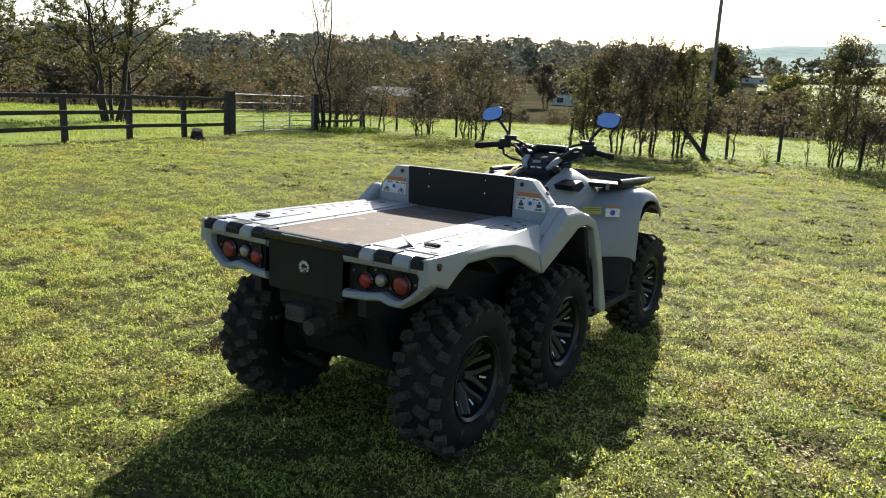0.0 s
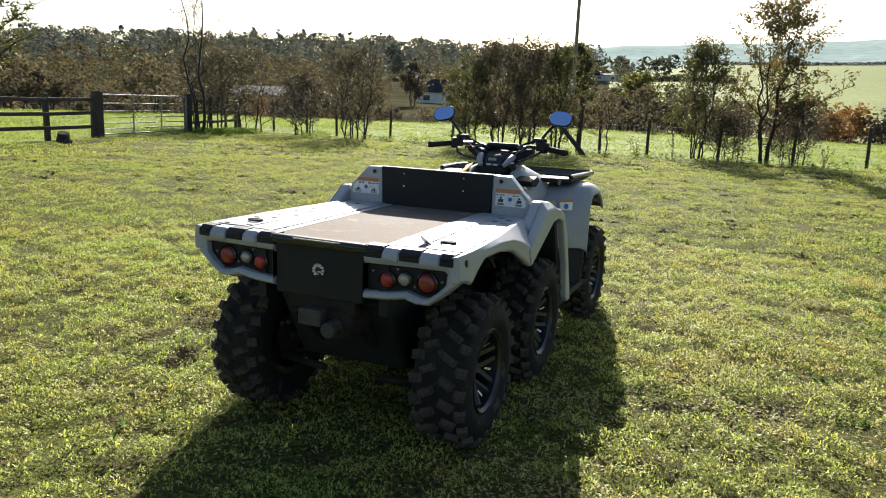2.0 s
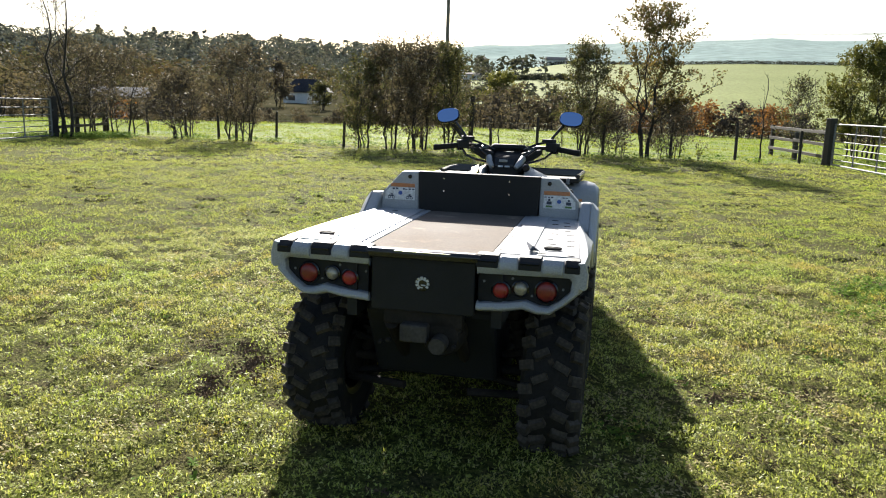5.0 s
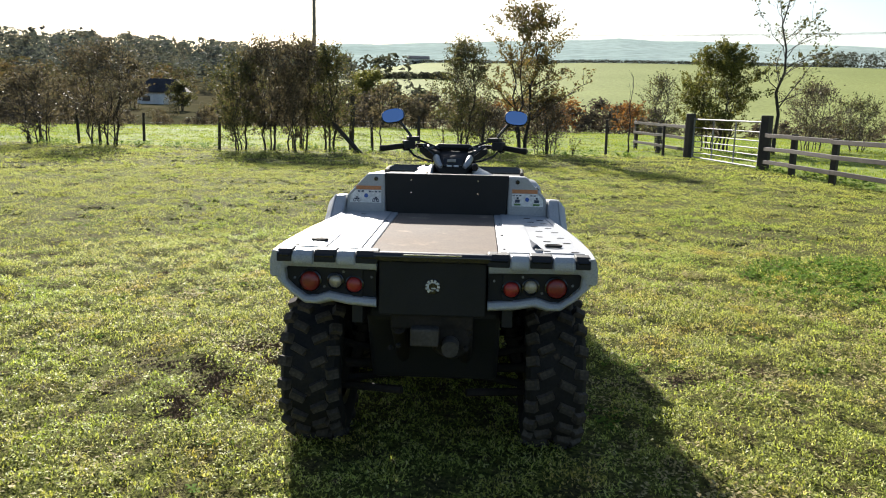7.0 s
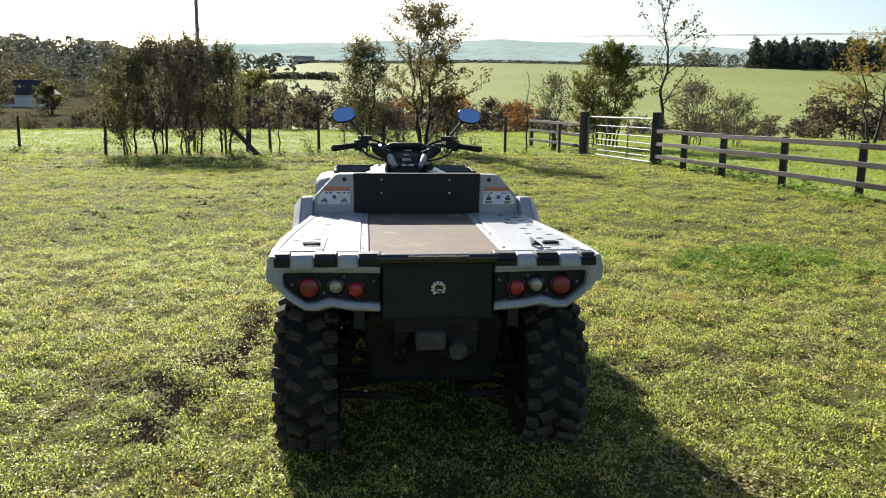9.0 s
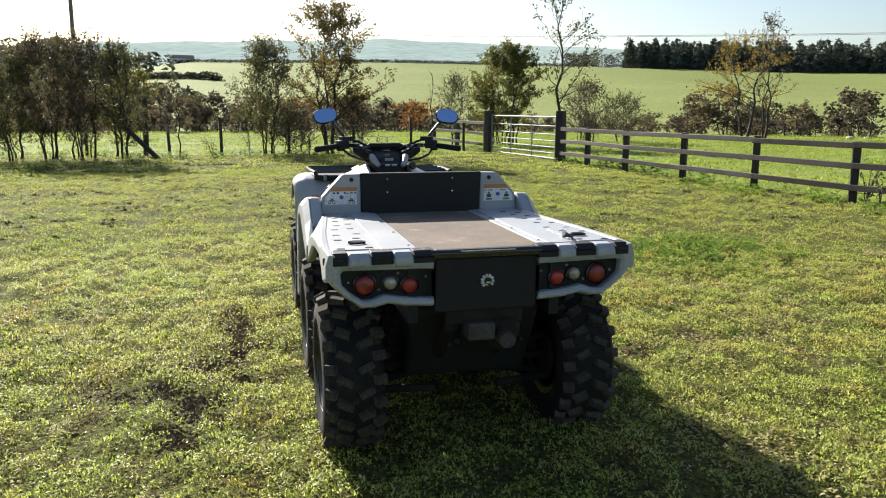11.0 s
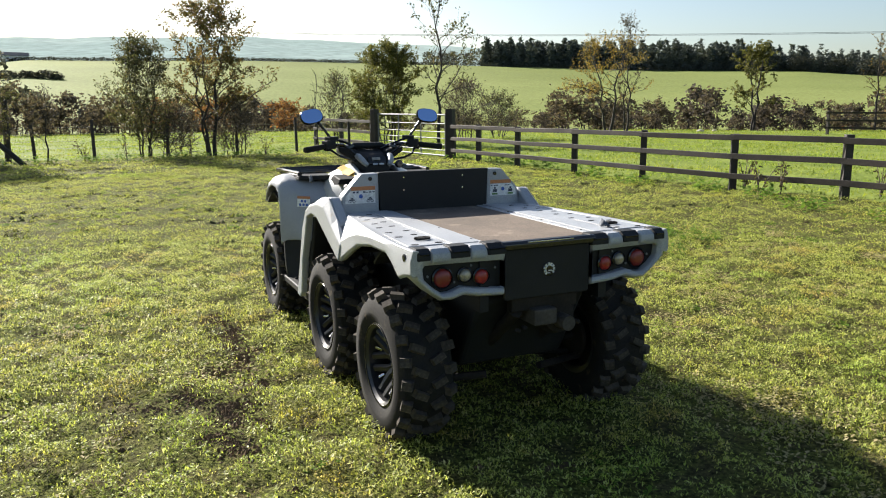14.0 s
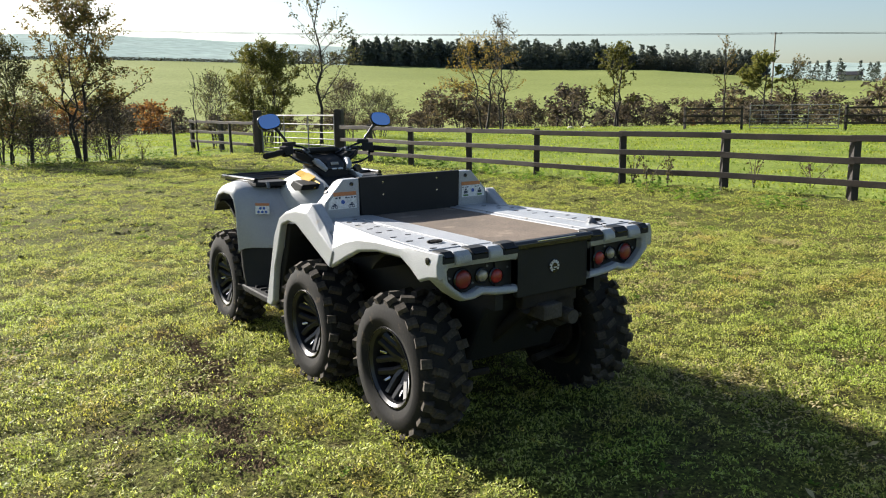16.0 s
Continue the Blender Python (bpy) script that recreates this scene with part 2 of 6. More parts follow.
straw_m = leafy("dead pale grass", [(0.34, 0.29, 0.15), (0.48, 0.41, 0.23), (0.26, 0.25, 0.10)], 0.4, None, 0.7, 0.1)
dusty_steel = surface("dusty grey steel", (0.035, 0.031, 0.027), (0.085, 0.075, 0.064), 9, 80, 0.8, 0.1, 0.2, spec=0.2)


# ---- mesh helpers ----
class Shape:
    def __init__(self):
        self.v, self.f, self.mi = [], [], []

    def add(self, vs, fs, mi=0):
        o = len(self.v)
        self.v += [tuple(p) for p in vs]
        self.f += [tuple(i + o for i in f) for f in fs]
        self.mi += [mi] * len(fs)
        return self

    def box(self, a, b, mi=0):
        (x0, y0, z0), (x1, y1, z1) = a, b
        return self.add([(x0, y0, z0), (x1, y0, z0), (x1, y1, z0), (x0, y1, z0), (x0, y0, z1), (x1, y0, z1), (x1, y1, z1), (x0, y1, z1)],
                        [(0, 3, 2, 1), (4, 5, 6, 7), (0, 1, 5, 4), (1, 2, 6, 5), (2, 3, 7, 6), (3, 0, 4, 7)], mi)

    def block(self, m, sx, sy, sz, mi=0, taper=1.0):
        """A box of that size about the origin of the pose m, its top narrowed by taper."""
        c = []
        for z, k in ((-0.5, 1.0), (0.5, taper)):
            c += [m @ Vector((x * sx * k, y * sy * k, z * sz)) for x, y in ((-0.5, -0.5), (0.5, -0.5), (0.5, 0.5), (-0.5, 0.5))]
        return self.add(c, [(0, 3, 2, 1), (4, 5, 6, 7), (0, 1, 5, 4), (1, 2, 6, 5), (2, 3, 7, 6), (3, 0, 4, 7)], mi)

    def prism(self, poly, axis, a, b, mi=0):
        """A flat outline, drawn in the two other axes in their order, drawn out from a to b along the axis."""
        def at(p, h):
            return {"x": (h, p[0], p[1]), "y": (p[0], h, p[1]), "z": (p[0], p[1], h)}[axis]
        n = len(poly)
        area = sum(poly[i][0] * poly[(i + 1) % n][1] - poly[(i + 1) % n][0] * poly[i][1] for i in range(n))
        if (area < 0) != ((axis == "y") != (b < a)):
            poly = poly[::-1]
        vs = [at(p, a) for p in poly] + [at(p, b) for p in poly]
        return self.add(vs, [tuple(range(n))[::-1], tuple(range(n, 2 * n))] + [(i, (i + 1) % n, n + (i + 1) % n, n + i) for i in range(n)], mi)

    def loft(self, rings, mi=0, caps=True, closed=True):
        n = len(rings[0])
        vs = [p for r in rings for p in r]
        fs = []
        for k in range(len(rings) - 1):
            for i in range(n if closed else n - 1):
                j = (i + 1) % n
                fs.append((k * n + i, k * n + j, (k + 1) * n + j, (k + 1) * n + i))
        if caps and closed:
            fs += [tuple(range(n))[::-1], tuple(range((len(rings) - 1) * n, len(rings) * n))]
        return self.add(vs, fs, mi)

    def tube(self, path, radii, n=8, mi=0, caps=True):
        path = [Vector(p) for p in path]
        if isinstance(radii, (int, float)):
            radii = [radii] * len(path)
        rings, side = [], None
        for i, p in enumerate(path):
            d = (path[min(i + 1, len(path) - 1)] - path[max(i - 1, 0)]).normalized()
            if side is None:
                side = d.orthogonal().normalized()
            side = (side - d * side.dot(d)).normalized()
            up = d.cross(side)
            rings.append([p + (side * math.cos(2 * math.pi * k / n) + up * math.sin(2 * math.pi * k / n)) * radii[i] for k in range(n)])
        return self.loft(rings, mi, caps)

    def lathe(self, profile, m, n=32, mi=0):
        """A profile of (radius, height) turned about the z axis of the pose m, closed on itself."""
        rings = [[m @ Vector((r * math.cos(2 * math.pi * k / n), r * math.sin(2 * math.pi * k / n), h)) for k in range(n)] for r, h in profile]
        return self.loft(rings, mi, True)


def mesh_of(name, s, mats, smooth=None):
    me = bpy.data.meshes.new(name)
    me.from_pydata(s.v, [], s.f)
    for m in mats if isinstance(mats, (list, tuple)) else [mats]:
        me.materials.append(m)
    if any(s.mi):
        me.polygons.foreach_set("material_index", s.mi)
    if smooth:
        me.polygons.foreach_set("use_smooth", [True] * len(me.polygons))
        me.update()
        me.set_sharp_from_angle(angle=radians(smooth))
    return me


def part(name, s, mats, parent=None, label="", bevel=0.0, smooth=None, segs=2):
    """One mesh object, its points in the world's metres, under its thing or part."""
    ob = new(name, mesh_of(name, s, mats, smooth))
    if parent:
        ob.parent = parent
        root, p = Vector((0, 0, 0)), parent
        while p:
            root += p.location
            p = p.parent
        ob.location = -root
    if bevel:
        b = ob.modifiers.new("bevel", "BEVEL")
        b.width, b.segments, b.limit_method, b.angle_limit = bevel, segs, "ANGLE", radians(35)
    if label:
        ob["label"] = label
    return ob


def thing(name, at, label, category, group="", kind=""):
    e = new(name)
    e.location = at
    return tagged(e, label, category, group, kind)


def fast_mesh(name, verts, faces_n, mat):
    """A mesh out of loose polygons of faces_n corners each, from an array of points."""
    me = bpy.data.meshes.new(name)
    n = len(verts)
    me.vertices.add(n)
    me.vertices.foreach_set("co", np.asarray(verts, dtype=np.float32).ravel())
    me.loops.add(n)
    me.loops.foreach_set("vertex_index", np.arange(n, dtype=np.int32))
    me.polygons.add(n // faces_n)
    me.polygons.foreach_set("loop_start", np.arange(0, n, faces_n, dtype=np.int32))
    me.materials.append(mat)
    me.update(calc_edges=True)
    return me


# ---- the land ----
AZ_TOP = [(-180, 1.0), (-75, 1.2), (-48, 2.0), (-30, 2.7), (-14, 2.6), (-9, 2.6), (-4, 3.3), (8, 3.45), (25, 3.2), (40, 2.55), (50, 2.3), (62, 1.3), (80, 1.0), (180, 1.0)]
AZ_HILL = [(-180, 1.5), (-75, 1.8), (-62, 2.1), (-47, 2.4), (-26, 2.8), (-17, 3.7), (-10, 4.4), (0, 4.8), (10, 5.1), (14, 4.95), (25, 4.5), (40, 3.3), (60, 2.4), (80, 2.0), (180, 1.5)]
EYE_Z = 1.45


def lerp_table(tab, a):
    for (a0, v0), (a1, v1) in zip(tab, tab[1:]):
        if a <= a1:
            return v0 + (v1 - v0) * (a - a0) / (a1 - a0)
    return tab[-1][1]


def ground_z(x, y):
    r = math.hypot(x, y)
    a = math.degrees(math.atan2(x, y))
    z = 0.018 * noise.noise((x * 0.9, y * 0.9, 3.1)) + 0.012 * noise.noise((x * 2.3, y * 2.3, 7.7)) if r < 60 else 0.0
    if r < 16:
        z += 0.016 * noise.noise((x * 4.1, y * 4.1, 2.2)) + 0.012 * noise.noise((x * 9.0, y * 9.0, 5.5))
    if r < 45:
        return z
    top = EYE_Z + 450 * math.tan(radians(lerp_table(AZ_TOP, a)))
    hill = EYE_Z + 2600 * math.tan(radians(lerp_table(AZ_HILL, a) + 0.12 * noise.noise((a * 0.35, 0, 0))))
    prof = [(45, 0.0), (72, -1.4), (120, 0.2), (180, 1.6), (300, 1.6 + (top - 1.6) * 0.42), (450, top), (620, top - 4), (1500, (top + hill) * 0.5), (2600, hill), (4200, hill * 1.02), (6000, hill * 1.0)]
    for (r0, z0), (r1, z1) in zip(prof, prof[1:]):
        if r <= r1:
            u = (r - r0) / (r1 - r0)
            if r1 in (72, 120):
                u = u * u * (3 - 2 * u)
            z += z0 + (z1 - z0) * u
            break
    return z + (0.6 * noise.noise((x * 0.012, y * 0.012, 1.3)) if r > 120 else 0.0)


def in_paddock(x, y):
    """Inside the fences of the grazed paddock."""
    return (x < 7.45 + 0.125 * (16.6 - y)) & (y < 22.0) & (x > -13.6 - 0.2 * y)


def make_ground():
    radii = [0.0] + [0.09 * k for k in range(1, 90)] + [8.2 + 0.4 * k for k in range(100)] + [48 * 1.035 ** k for k in range(1, 133)]
    na = 432
    s = Shape()
    s.v = [(0, 0, ground_z(0, 0))]
    for r in radii[1:]:
        for k in range(na):
            t = 2 * math.pi * k / na
            x, y = r * math.sin(t), r * math.cos(t)
            s.v.append((x, y, ground_z(x, y)))

    def zone(r, a):
        if r < 47:
            return 0 if in_paddock(r * math.sin(radians(a)), r * math.cos(radians(a))) else 4
        if r < (85 if -6 < a < 70 else 175) or (a < -11 and r < 700):
            return 1
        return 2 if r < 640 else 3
    for k in range(na):
        s.f.append((0, 1 + (k + 1) % na, 1 + k))
        s.mi.append(0)
    for i in range(len(radii) - 2):
        for k in range(na):
            j = (k + 1) % na
            a = (k + 0.5) * 360 / na
            a = a - 360 if a > 180 else a
            s.f.append((1 + i * na + k, 1 + i * na + j, 1 + (i + 1) * na + j, 1 + (i + 1) * na + k))
            s.mi.append(zone(radii[i + 1], a))
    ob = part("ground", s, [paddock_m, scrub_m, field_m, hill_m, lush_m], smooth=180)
    tagged(ob, "grassy paddock, pasture and distant hills", "ground", kind="structure")


make_ground()


# ---- fences and gates ----
def post(bm, x, y, h, w, lean=0.0, mi=0):
    g = ground_z(x, y)
    m = pose(x, y, g + h / 2 - 0.08, lean, lean * 0.6, 17 * x)
    bm.block(m, w, w, h + 0.16, mi, 0.97)


def rail_fence(points, label, h=1.22, rails=(0.35, 0.72, 1.10), post_w=0.12):
    """A post and rail fence from point to point."""
    f = thing("rail_fence", (*points[0], 0), label, "fence", "paddock fences")
    for k, (x, y) in enumerate(points):
        s = Shape()
        post(s, x, y, h + random.uniform(-0.02, 0.03), post_w, random.uniform(-1.2, 1.2))
        part("post", s, fence_wood, f, bevel=0.008)
    for (x0, y0), (x1, y1) in zip(points, points[1:]):
        a, b = Vector((x0, y0, ground_z(x0, y0))), Vector((x1, y1, ground_z(x1, y1)))
        d = b - a
        side = Vector((-d.y, d.x, 0)).normalized() * (post_w / 2 + 0.02)
        if side.dot(Vector((0, 0, 0)) - a) < 0:
            side = -side
        for rz in rails:
            s = Shape()
            j0, j1 = random.uniform(-0.015, 0.015), random.uniform(-0.015, 0.015)
            p, q = a + side + Vector((0, 0, rz + j0)) - d * 0.02, b + side + Vector((0, 0, rz + j1)) + d * 0.02
            mid, ln = (p + q) / 2, (q - p).length
            ang = math.degrees(math.atan2(d.y, d.x))
            tilt = -math.degrees(math.asin((q.z - p.z) / ln))
            s.block(pose(*mid, random.uniform(-3, 3), tilt, ang), ln, 0.038, 0.095)
            part("rail", s, rail_wood, f, bevel=0.006)
    return f


def metal_gate(p, q, label, h=1.15, bars=7, stiles=3):
    g = thing("field_gate", (*p, 0), label, "gate", "field gates")
    a, b = Vector((*p, ground_z(*p) + 0.10)), Vector((*q, ground_z(*q) + 0.10))
    up = Vector((0, 0, 1))
    heights = [h * v for v in ((0, 0.13, 0.27, 0.42, 0.58, 0.78, 1.0) if bars == 7 else (0, 0.25, 0.5, 0.75, 1.0))]
    for hz in heights:
        s = Shape()
        s.tube([a + up * hz, b + up * hz], 0.022 if hz in (heights[0], heights[-1]) else 0.014, 8)
        part("bar", s, galv, g, smooth=50)
    for k in range(stiles + 1):
        c = a.lerp(b, k / stiles)
        s = Shape()
        s.tube([c, c + up * h], 0.026 if k in (0, stiles) else 0.021, 8)
        part("stile", s, galv, g, smooth=50)
    s = Shape()
    s.tube([b + up * h * 0.7, b + up * h * 0.7 + (b - a).normalized() * 0.16], 0.012, 6)
    part("latch", s, galv, g, smooth=50)
    return g


def gate_post(x, y, h, w, label):
    s = Shape()
    post(s, x, y, h, w, random.uniform(-1, 1))
    ob = part("gate_post", s, fence_wood, bevel=0.015)
    return tagged(ob, label, "gate post", "gate posts")


rail_fence([(7.52, 15.2), (7.6, 13.3), (7.78, 11.15), (8.05, 9.2), (8.38, 7.2), (8.75, 5.3), (9.1, 3.35), (9.45, 1.4), (9.8, -0.6), (10.1, -2.6)], "dark timber post and three-rail fence beside the paddock", 0.98, (0.27, 0.60, 0.92))
gate_post(7.42, 16.75, 1.42, 0.22, "thick dark timber gate post")
gate_post(6.75, 21.2, 1.42, 0.22, "thick dark timber gate post")
metal_gate((7.36, 16.95), (6.82, 21.05), "galvanised seven-bar field gate, closed")
rail_fence([(7.44, 16.6), (7.52, 15.2)], "short dark rail panel beside the gate post", 0.98, (0.27, 0.60, 0.92))
rail_fence([(6.72, 21.4), (6.45, 24.0), (6.2, 26.6)], "weathered timber rail fence beside the gate", 1.1, (0.32, 0.68, 1.03))
rail_fence([(-13.8, 3.5), (-14.4, 5.6), (-15.0, 7.75), (-15.5, 9.8), (-15.9, 11.8), (-16.2, 13.6)], "black timber post and rail fence, sunlit grass behind")
gate_post(-16.25, 13.8, 1.35, 0.24, "thick black timber gate post")
gate_post(-17.2, 18.6, 1.35, 0.22, "thick black timber gate post")
metal_gate((-16.35, 14.05), (-17.1, 18.4), "galvanised field gate in shade, closed")
rail_fence([(-17.3, 18.8), (-17.9, 20.6), (-18.3, 22.6)], "old dark rail fence running into the hedge")


def wire_fence(points):
    f = thing("wire_fence", (*points[0], 0), "stock wire fence on slim timber stakes", "fence", "paddock fences")
    for x, y in points:
        s = Shape()
        g = ground_z(x, y)
        s.tube([(x, y, g - 0.1), (x + random.uniform(-0.04, 0.04), y, g + random.uniform(1.0, 1.2))], [0.05, 0.045], 7)
        part("stake", s, fence_wood, f, smooth=40)
    for hz in (0.15, 0.35, 0.55, 0.75, 0.95):
        s = Shape()
        s.tube([(x, y, ground_z(x, y) + hz) for x, y in points], 0.0035, 4)
        part("wire", s, galv, f)
    return f


wire_fence([(-18.3, 22.8), (-16.5, 22.7), (-14.75, 22.4), (-13.3, 22.2), (-11.2, 22.5), (-8.05, 20.9), (-5.6, 21.6), (-3.3, 21.9), (-1.75, 21.5), (0.3, 22.0), (2.4, 22.1), (4.35, 22.2), (6.3, 22.6)])
s = Shape()
s.tube([(-3.95, 21.6, -0.1), (-3.9, 21.6, 1.75)], [0.085, 0.08], 8)
tagged(part("strainer_post", s, fence_wood, smooth=40), "stout timber strainer post in the wire fence", "fence post")
s = Shape()
s.tube([(-3.45, 20.5, -0.05), (-5.0, 20.9, 1.55)], [0.075, 0.06], 8)
tagged(part("brace_post", s, fence_wood, smooth=40), "leaning timber strainer brace at the hedge", "fence post")


# ---- trees and shrubs ----
ROUND = [(0.0, 0.30), (0.2, 0.62), (0.45, 0.95), (0.65, 1.0), (0.85, 0.72), (1.0, 0.22)]
VASE = [(0.0, 0.22), (0.25, 0.5), (0.5, 0.85), (0.75, 1.0), (0.92, 0.75), (1.0, 0.35)]
SPIRE = [(0.0, 0.15), (0.3, 0.75), (0.5, 1.0), (0.7, 0.8), (0.88, 0.5), (1.0, 0.12)]


def leaf_cloud(tips, count, size, seed, jitter):
    """Small four-cornered leaves strewn along the twigs."""
    g = np.random.RandomState(seed)
    c = np.array([tuple(p) for p in tips])[g.randint(0, len(tips), count)] + g.normal(0, jitter, (count, 3))
    a, b = g.normal(0, 1, (count, 3)), g.normal(0, 1, (count, 3))
    a /= np.linalg.norm(a, axis=1)[:, None] + 1e-6
    b = np.cross(a, b)
    b /= np.linalg.norm(b, axis=1)[:, None] + 1e-6
    k = (size * g.uniform(0.6, 1.35, count))[:, None]
    return np.stack([c - a * k, c + b * k * 0.55, c + a * k, c - b * k * 0.55], 1).reshape(-1, 3)


def wander(p, q, n, amount, rise, rng):
    """A crooked way from p to q, bowed upwards by rise."""
    out = []
    for k in range(n + 1):
        u = k / n
        w = amount * math.sin(math.pi * u)
        out.append(p.lerp(q, u) + Vector((rng.uniform(-w, w), rng.uniform(-w, w), rise * math.sin(math.pi * u) + rng.uniform(-w, w) * 0.5)))
    return out


def plant(name, at, label, category, seed, height, width, stems, mat, leaves, size=0.036, form=ROUND, clear=0.22, base=0.2, thick=0.05, limbs=11, twigs=8, twig_len=0.42, group="hedge trees", reach=(), droop=0.0, jitter=0.05):
    """A tree or a shrub: crooked stems, limbs that fill the crown's form, twigs on them and leaves on the twigs."""
    rng = random.Random(seed)
    x, y = at
    z = ground_z(x, y)
    t = thing(name, (x, y, z), label, category, group)
    tips = []

    def env(v):
        return lerp_table(form, min(max(v, 0.0), 1.0)) * width / 2

    def limb(s, p, q, r):
        way = wander(p, q, 4, 0.10 * (q - p).length, 0.08 * (q - p).length - droop, rng)
        s.tube(way, [r * (1 - 0.17 * k) for k in range(5)], 4, 0, False)
        d = (q - p).normalized()
        for _ in range(twigs):
            u = rng.uniform(0.25, 1.0) * 4
            i = min(int(u), 3)
            o = way[i].lerp(way[i + 1], u - i)
            e = o + (d * 0.7 + Vector((rng.uniform(-1, 1), rng.uniform(-1, 1), rng.uniform(-0.35, 1.0)))).normalized() * twig_len * rng.uniform(0.5, 1.25)
            tw = wander(o, e, 2, 0.05 * twig_len, 0, rng)
            s.tube(tw, [max(r * 0.38, 0.004), 0.0045, 0.0028], 3, 0, False)
            tips.extend([tw[0].lerp(tw[1], 0.5), tw[1], tw[1].lerp(tw[2], 0.5), tw[2], tw[2]])
        tips.extend(way[3:])

    for k in range(stems):
        s = Shape()
        a = 2 * math.pi * (k + rng.uniform(-0.3, 0.3)) / stems
        one = stems == 1
        foot = Vector((0, 0, -0.1)) if one else Vector((base * math.cos(a), base * math.sin(a), -0.1)) * rng.uniform(0.4, 1.0)
        foot.z = -0.1
        hk = height * (1.0 if one or k == 0 else rng.uniform(0.72, 0.98))
        out = 0.12 if one else rng.uniform(0.25, 0.62)
        top = Vector((math.cos(a), math.sin(a), 0)) * env(0.75) * out + Vector((0, 0, hk * 0.95))
        way = wander(foot, top, 8, 0.035 * height, 0, rng)
        r0 = thick * (1.0 if k == 0 else rng.uniform(0.6, 0.95))
        s.tube([p + Vector((x, y, z)) for p in way], [r0 * (1.15 if i == 0 else 1 - 0.105 * i) for i in range(9)], 7, 0, True)
        for j in range(limbs):
            u = clear + (0.98 - clear) * (j + rng.random()) / limbs
            i = min(int(u * 8), 7)
            p = way[i].lerp(way[i + 1], u * 8 - i)
            v = min(u + rng.uniform(0.02, 0.24), 1.0) if u < 0.8 else rng.uniform(0.88, 1.0)
            b = rng.uniform(0, 2 * math.pi)
            q = Vector((math.cos(b), math.sin(b), 0)) * env(v) * rng.uniform(0.55, 1.08)
            q.z = height * v
            limb(s, p + Vector((x, y, z)), q + Vector((x, y, z)), max(r0 * (1 - u) * 0.5, 0.008))
        if k == 0:
            for dx, dy, z0, z1 in reach:
                i = min(int(z0 / height * 8), 7)
                limb(s, way[i] + Vector((x, y, z)), Vector((x + dx, y + dy, z + z1)), r0 * 0.4)
        part("trunk" if one else "stem", s, bark, t, smooth=60)
    if leaves:
        vs = leaf_cloud(tips, leaves, size, seed, jitter)
        ob = new("crown", fast_mesh("crown", vs - np.array((x, y, z)), 4, mat))
        ob.parent = t
    return t


# the hedge line beyond the paddock
plant("hawthorn_bush", (-17.0, 21.3), "dense brown thicket behind the rails", "bush", 11, 3.1, 4.39, 7, leaf_brown, 6209, base=0.9, clear=0.12, thick=0.035)
plant("hawthorn_bush", (-18.9, 21.6), "dense brown thicket behind the rails", "bush", 16, 3.4, 4.15, 7, leaf_brown, 5865, base=0.8, clear=0.12, thick=0.035)
plant("hawthorn_bush", (-14.2, 21.2), "low leafless brown bush by the wire fence", "bush", 13, 2.3, 2.68, 7, leaf_brown, 2587, base=0.5, clear=0.1, thick=0.028)
plant("hawthorn_bush", (-11.8, 21.0), "brown hawthorn bush on many thin stems", "bush", 12, 3.15, 3.05, 8, leaf_brown, 7244, base=0.45, clear=0.1, thick=0.035, form=VASE)
plant("ash_tree", (-16.9, 18.9), "slim nearly leafless tree behind the gate", "tree", 14, 5.6, 3.0, 3, leaf_brown, 1100, 0.034, SPIRE, 0.2, 0.25, 0.06, 10, 7, 0.5)
plant("broad_tree", (-23.8, 14.8), "broad dark leafy tree beyond the fence", "tree", 15, 6.4, 6.2, 5, leaf_olive, 9000, 0.06, ROUND, 0.2, 0.5, 0.12, 11, 8, 0.7)
plant("broad_tree", (-28.5, 12.5), "broad dark leafy tree beyond the fence", "tree", 17, 6.0, 6.5, 4, leaf_olive, 7000, 0.065, ROUND, 0.15, 0.5, 0.12, 11, 8, 0.7)
plant("hawthorn_bush", (-7.15, 20.3), "olive leaved hawthorn at the end of the clump", "bush", 21, 2.8, 1.83, 4, leaf_olive, 5692, base=0.16, clear=0.1, thick=0.034, form=VASE)
plant("hawthorn_bush", (-6.3, 20.5), "purple brown hawthorn on thin stems", "bush", 22, 3.25, 2.07, 5, leaf_brown, 7244, base=0.25, clear=0.1, thick=0.034, form=VASE)
plant("hawthorn_bush", (-5.5, 20.6), "purple brown hawthorn on thin stems", "bush", 23, 3.4, 2.07, 6, leaf_brown, 7244, base=0.3, clear=0.1, thick=0.034, form=VASE)
plant("hawthorn_bush", (-4.5, 20.8), "ivy green hawthorn beside the leaning brace", "bush", 24, 3.2, 1.83, 4, leaf_olive, 6209, base=0.16, clear=0.1, thick=0.04, form=SPIRE)
plant("young_tree", (-2.95, 21.0), "small thin tree with sparse leaves", "tree", 25, 2.0, 1.0, 1, leaf_brown, 420, 0.03, SPIRE, 0.3, 0.05, 0.026, 9, 5, 0.25)
plant("hawthorn_bush", (-0.35, 21.9), "tall olive leaved bush", "bush", 31, 3.5, 2.32, 6, leaf_olive, 8970, base=0.25, clear=0.1, thick=0.036, form=ROUND)
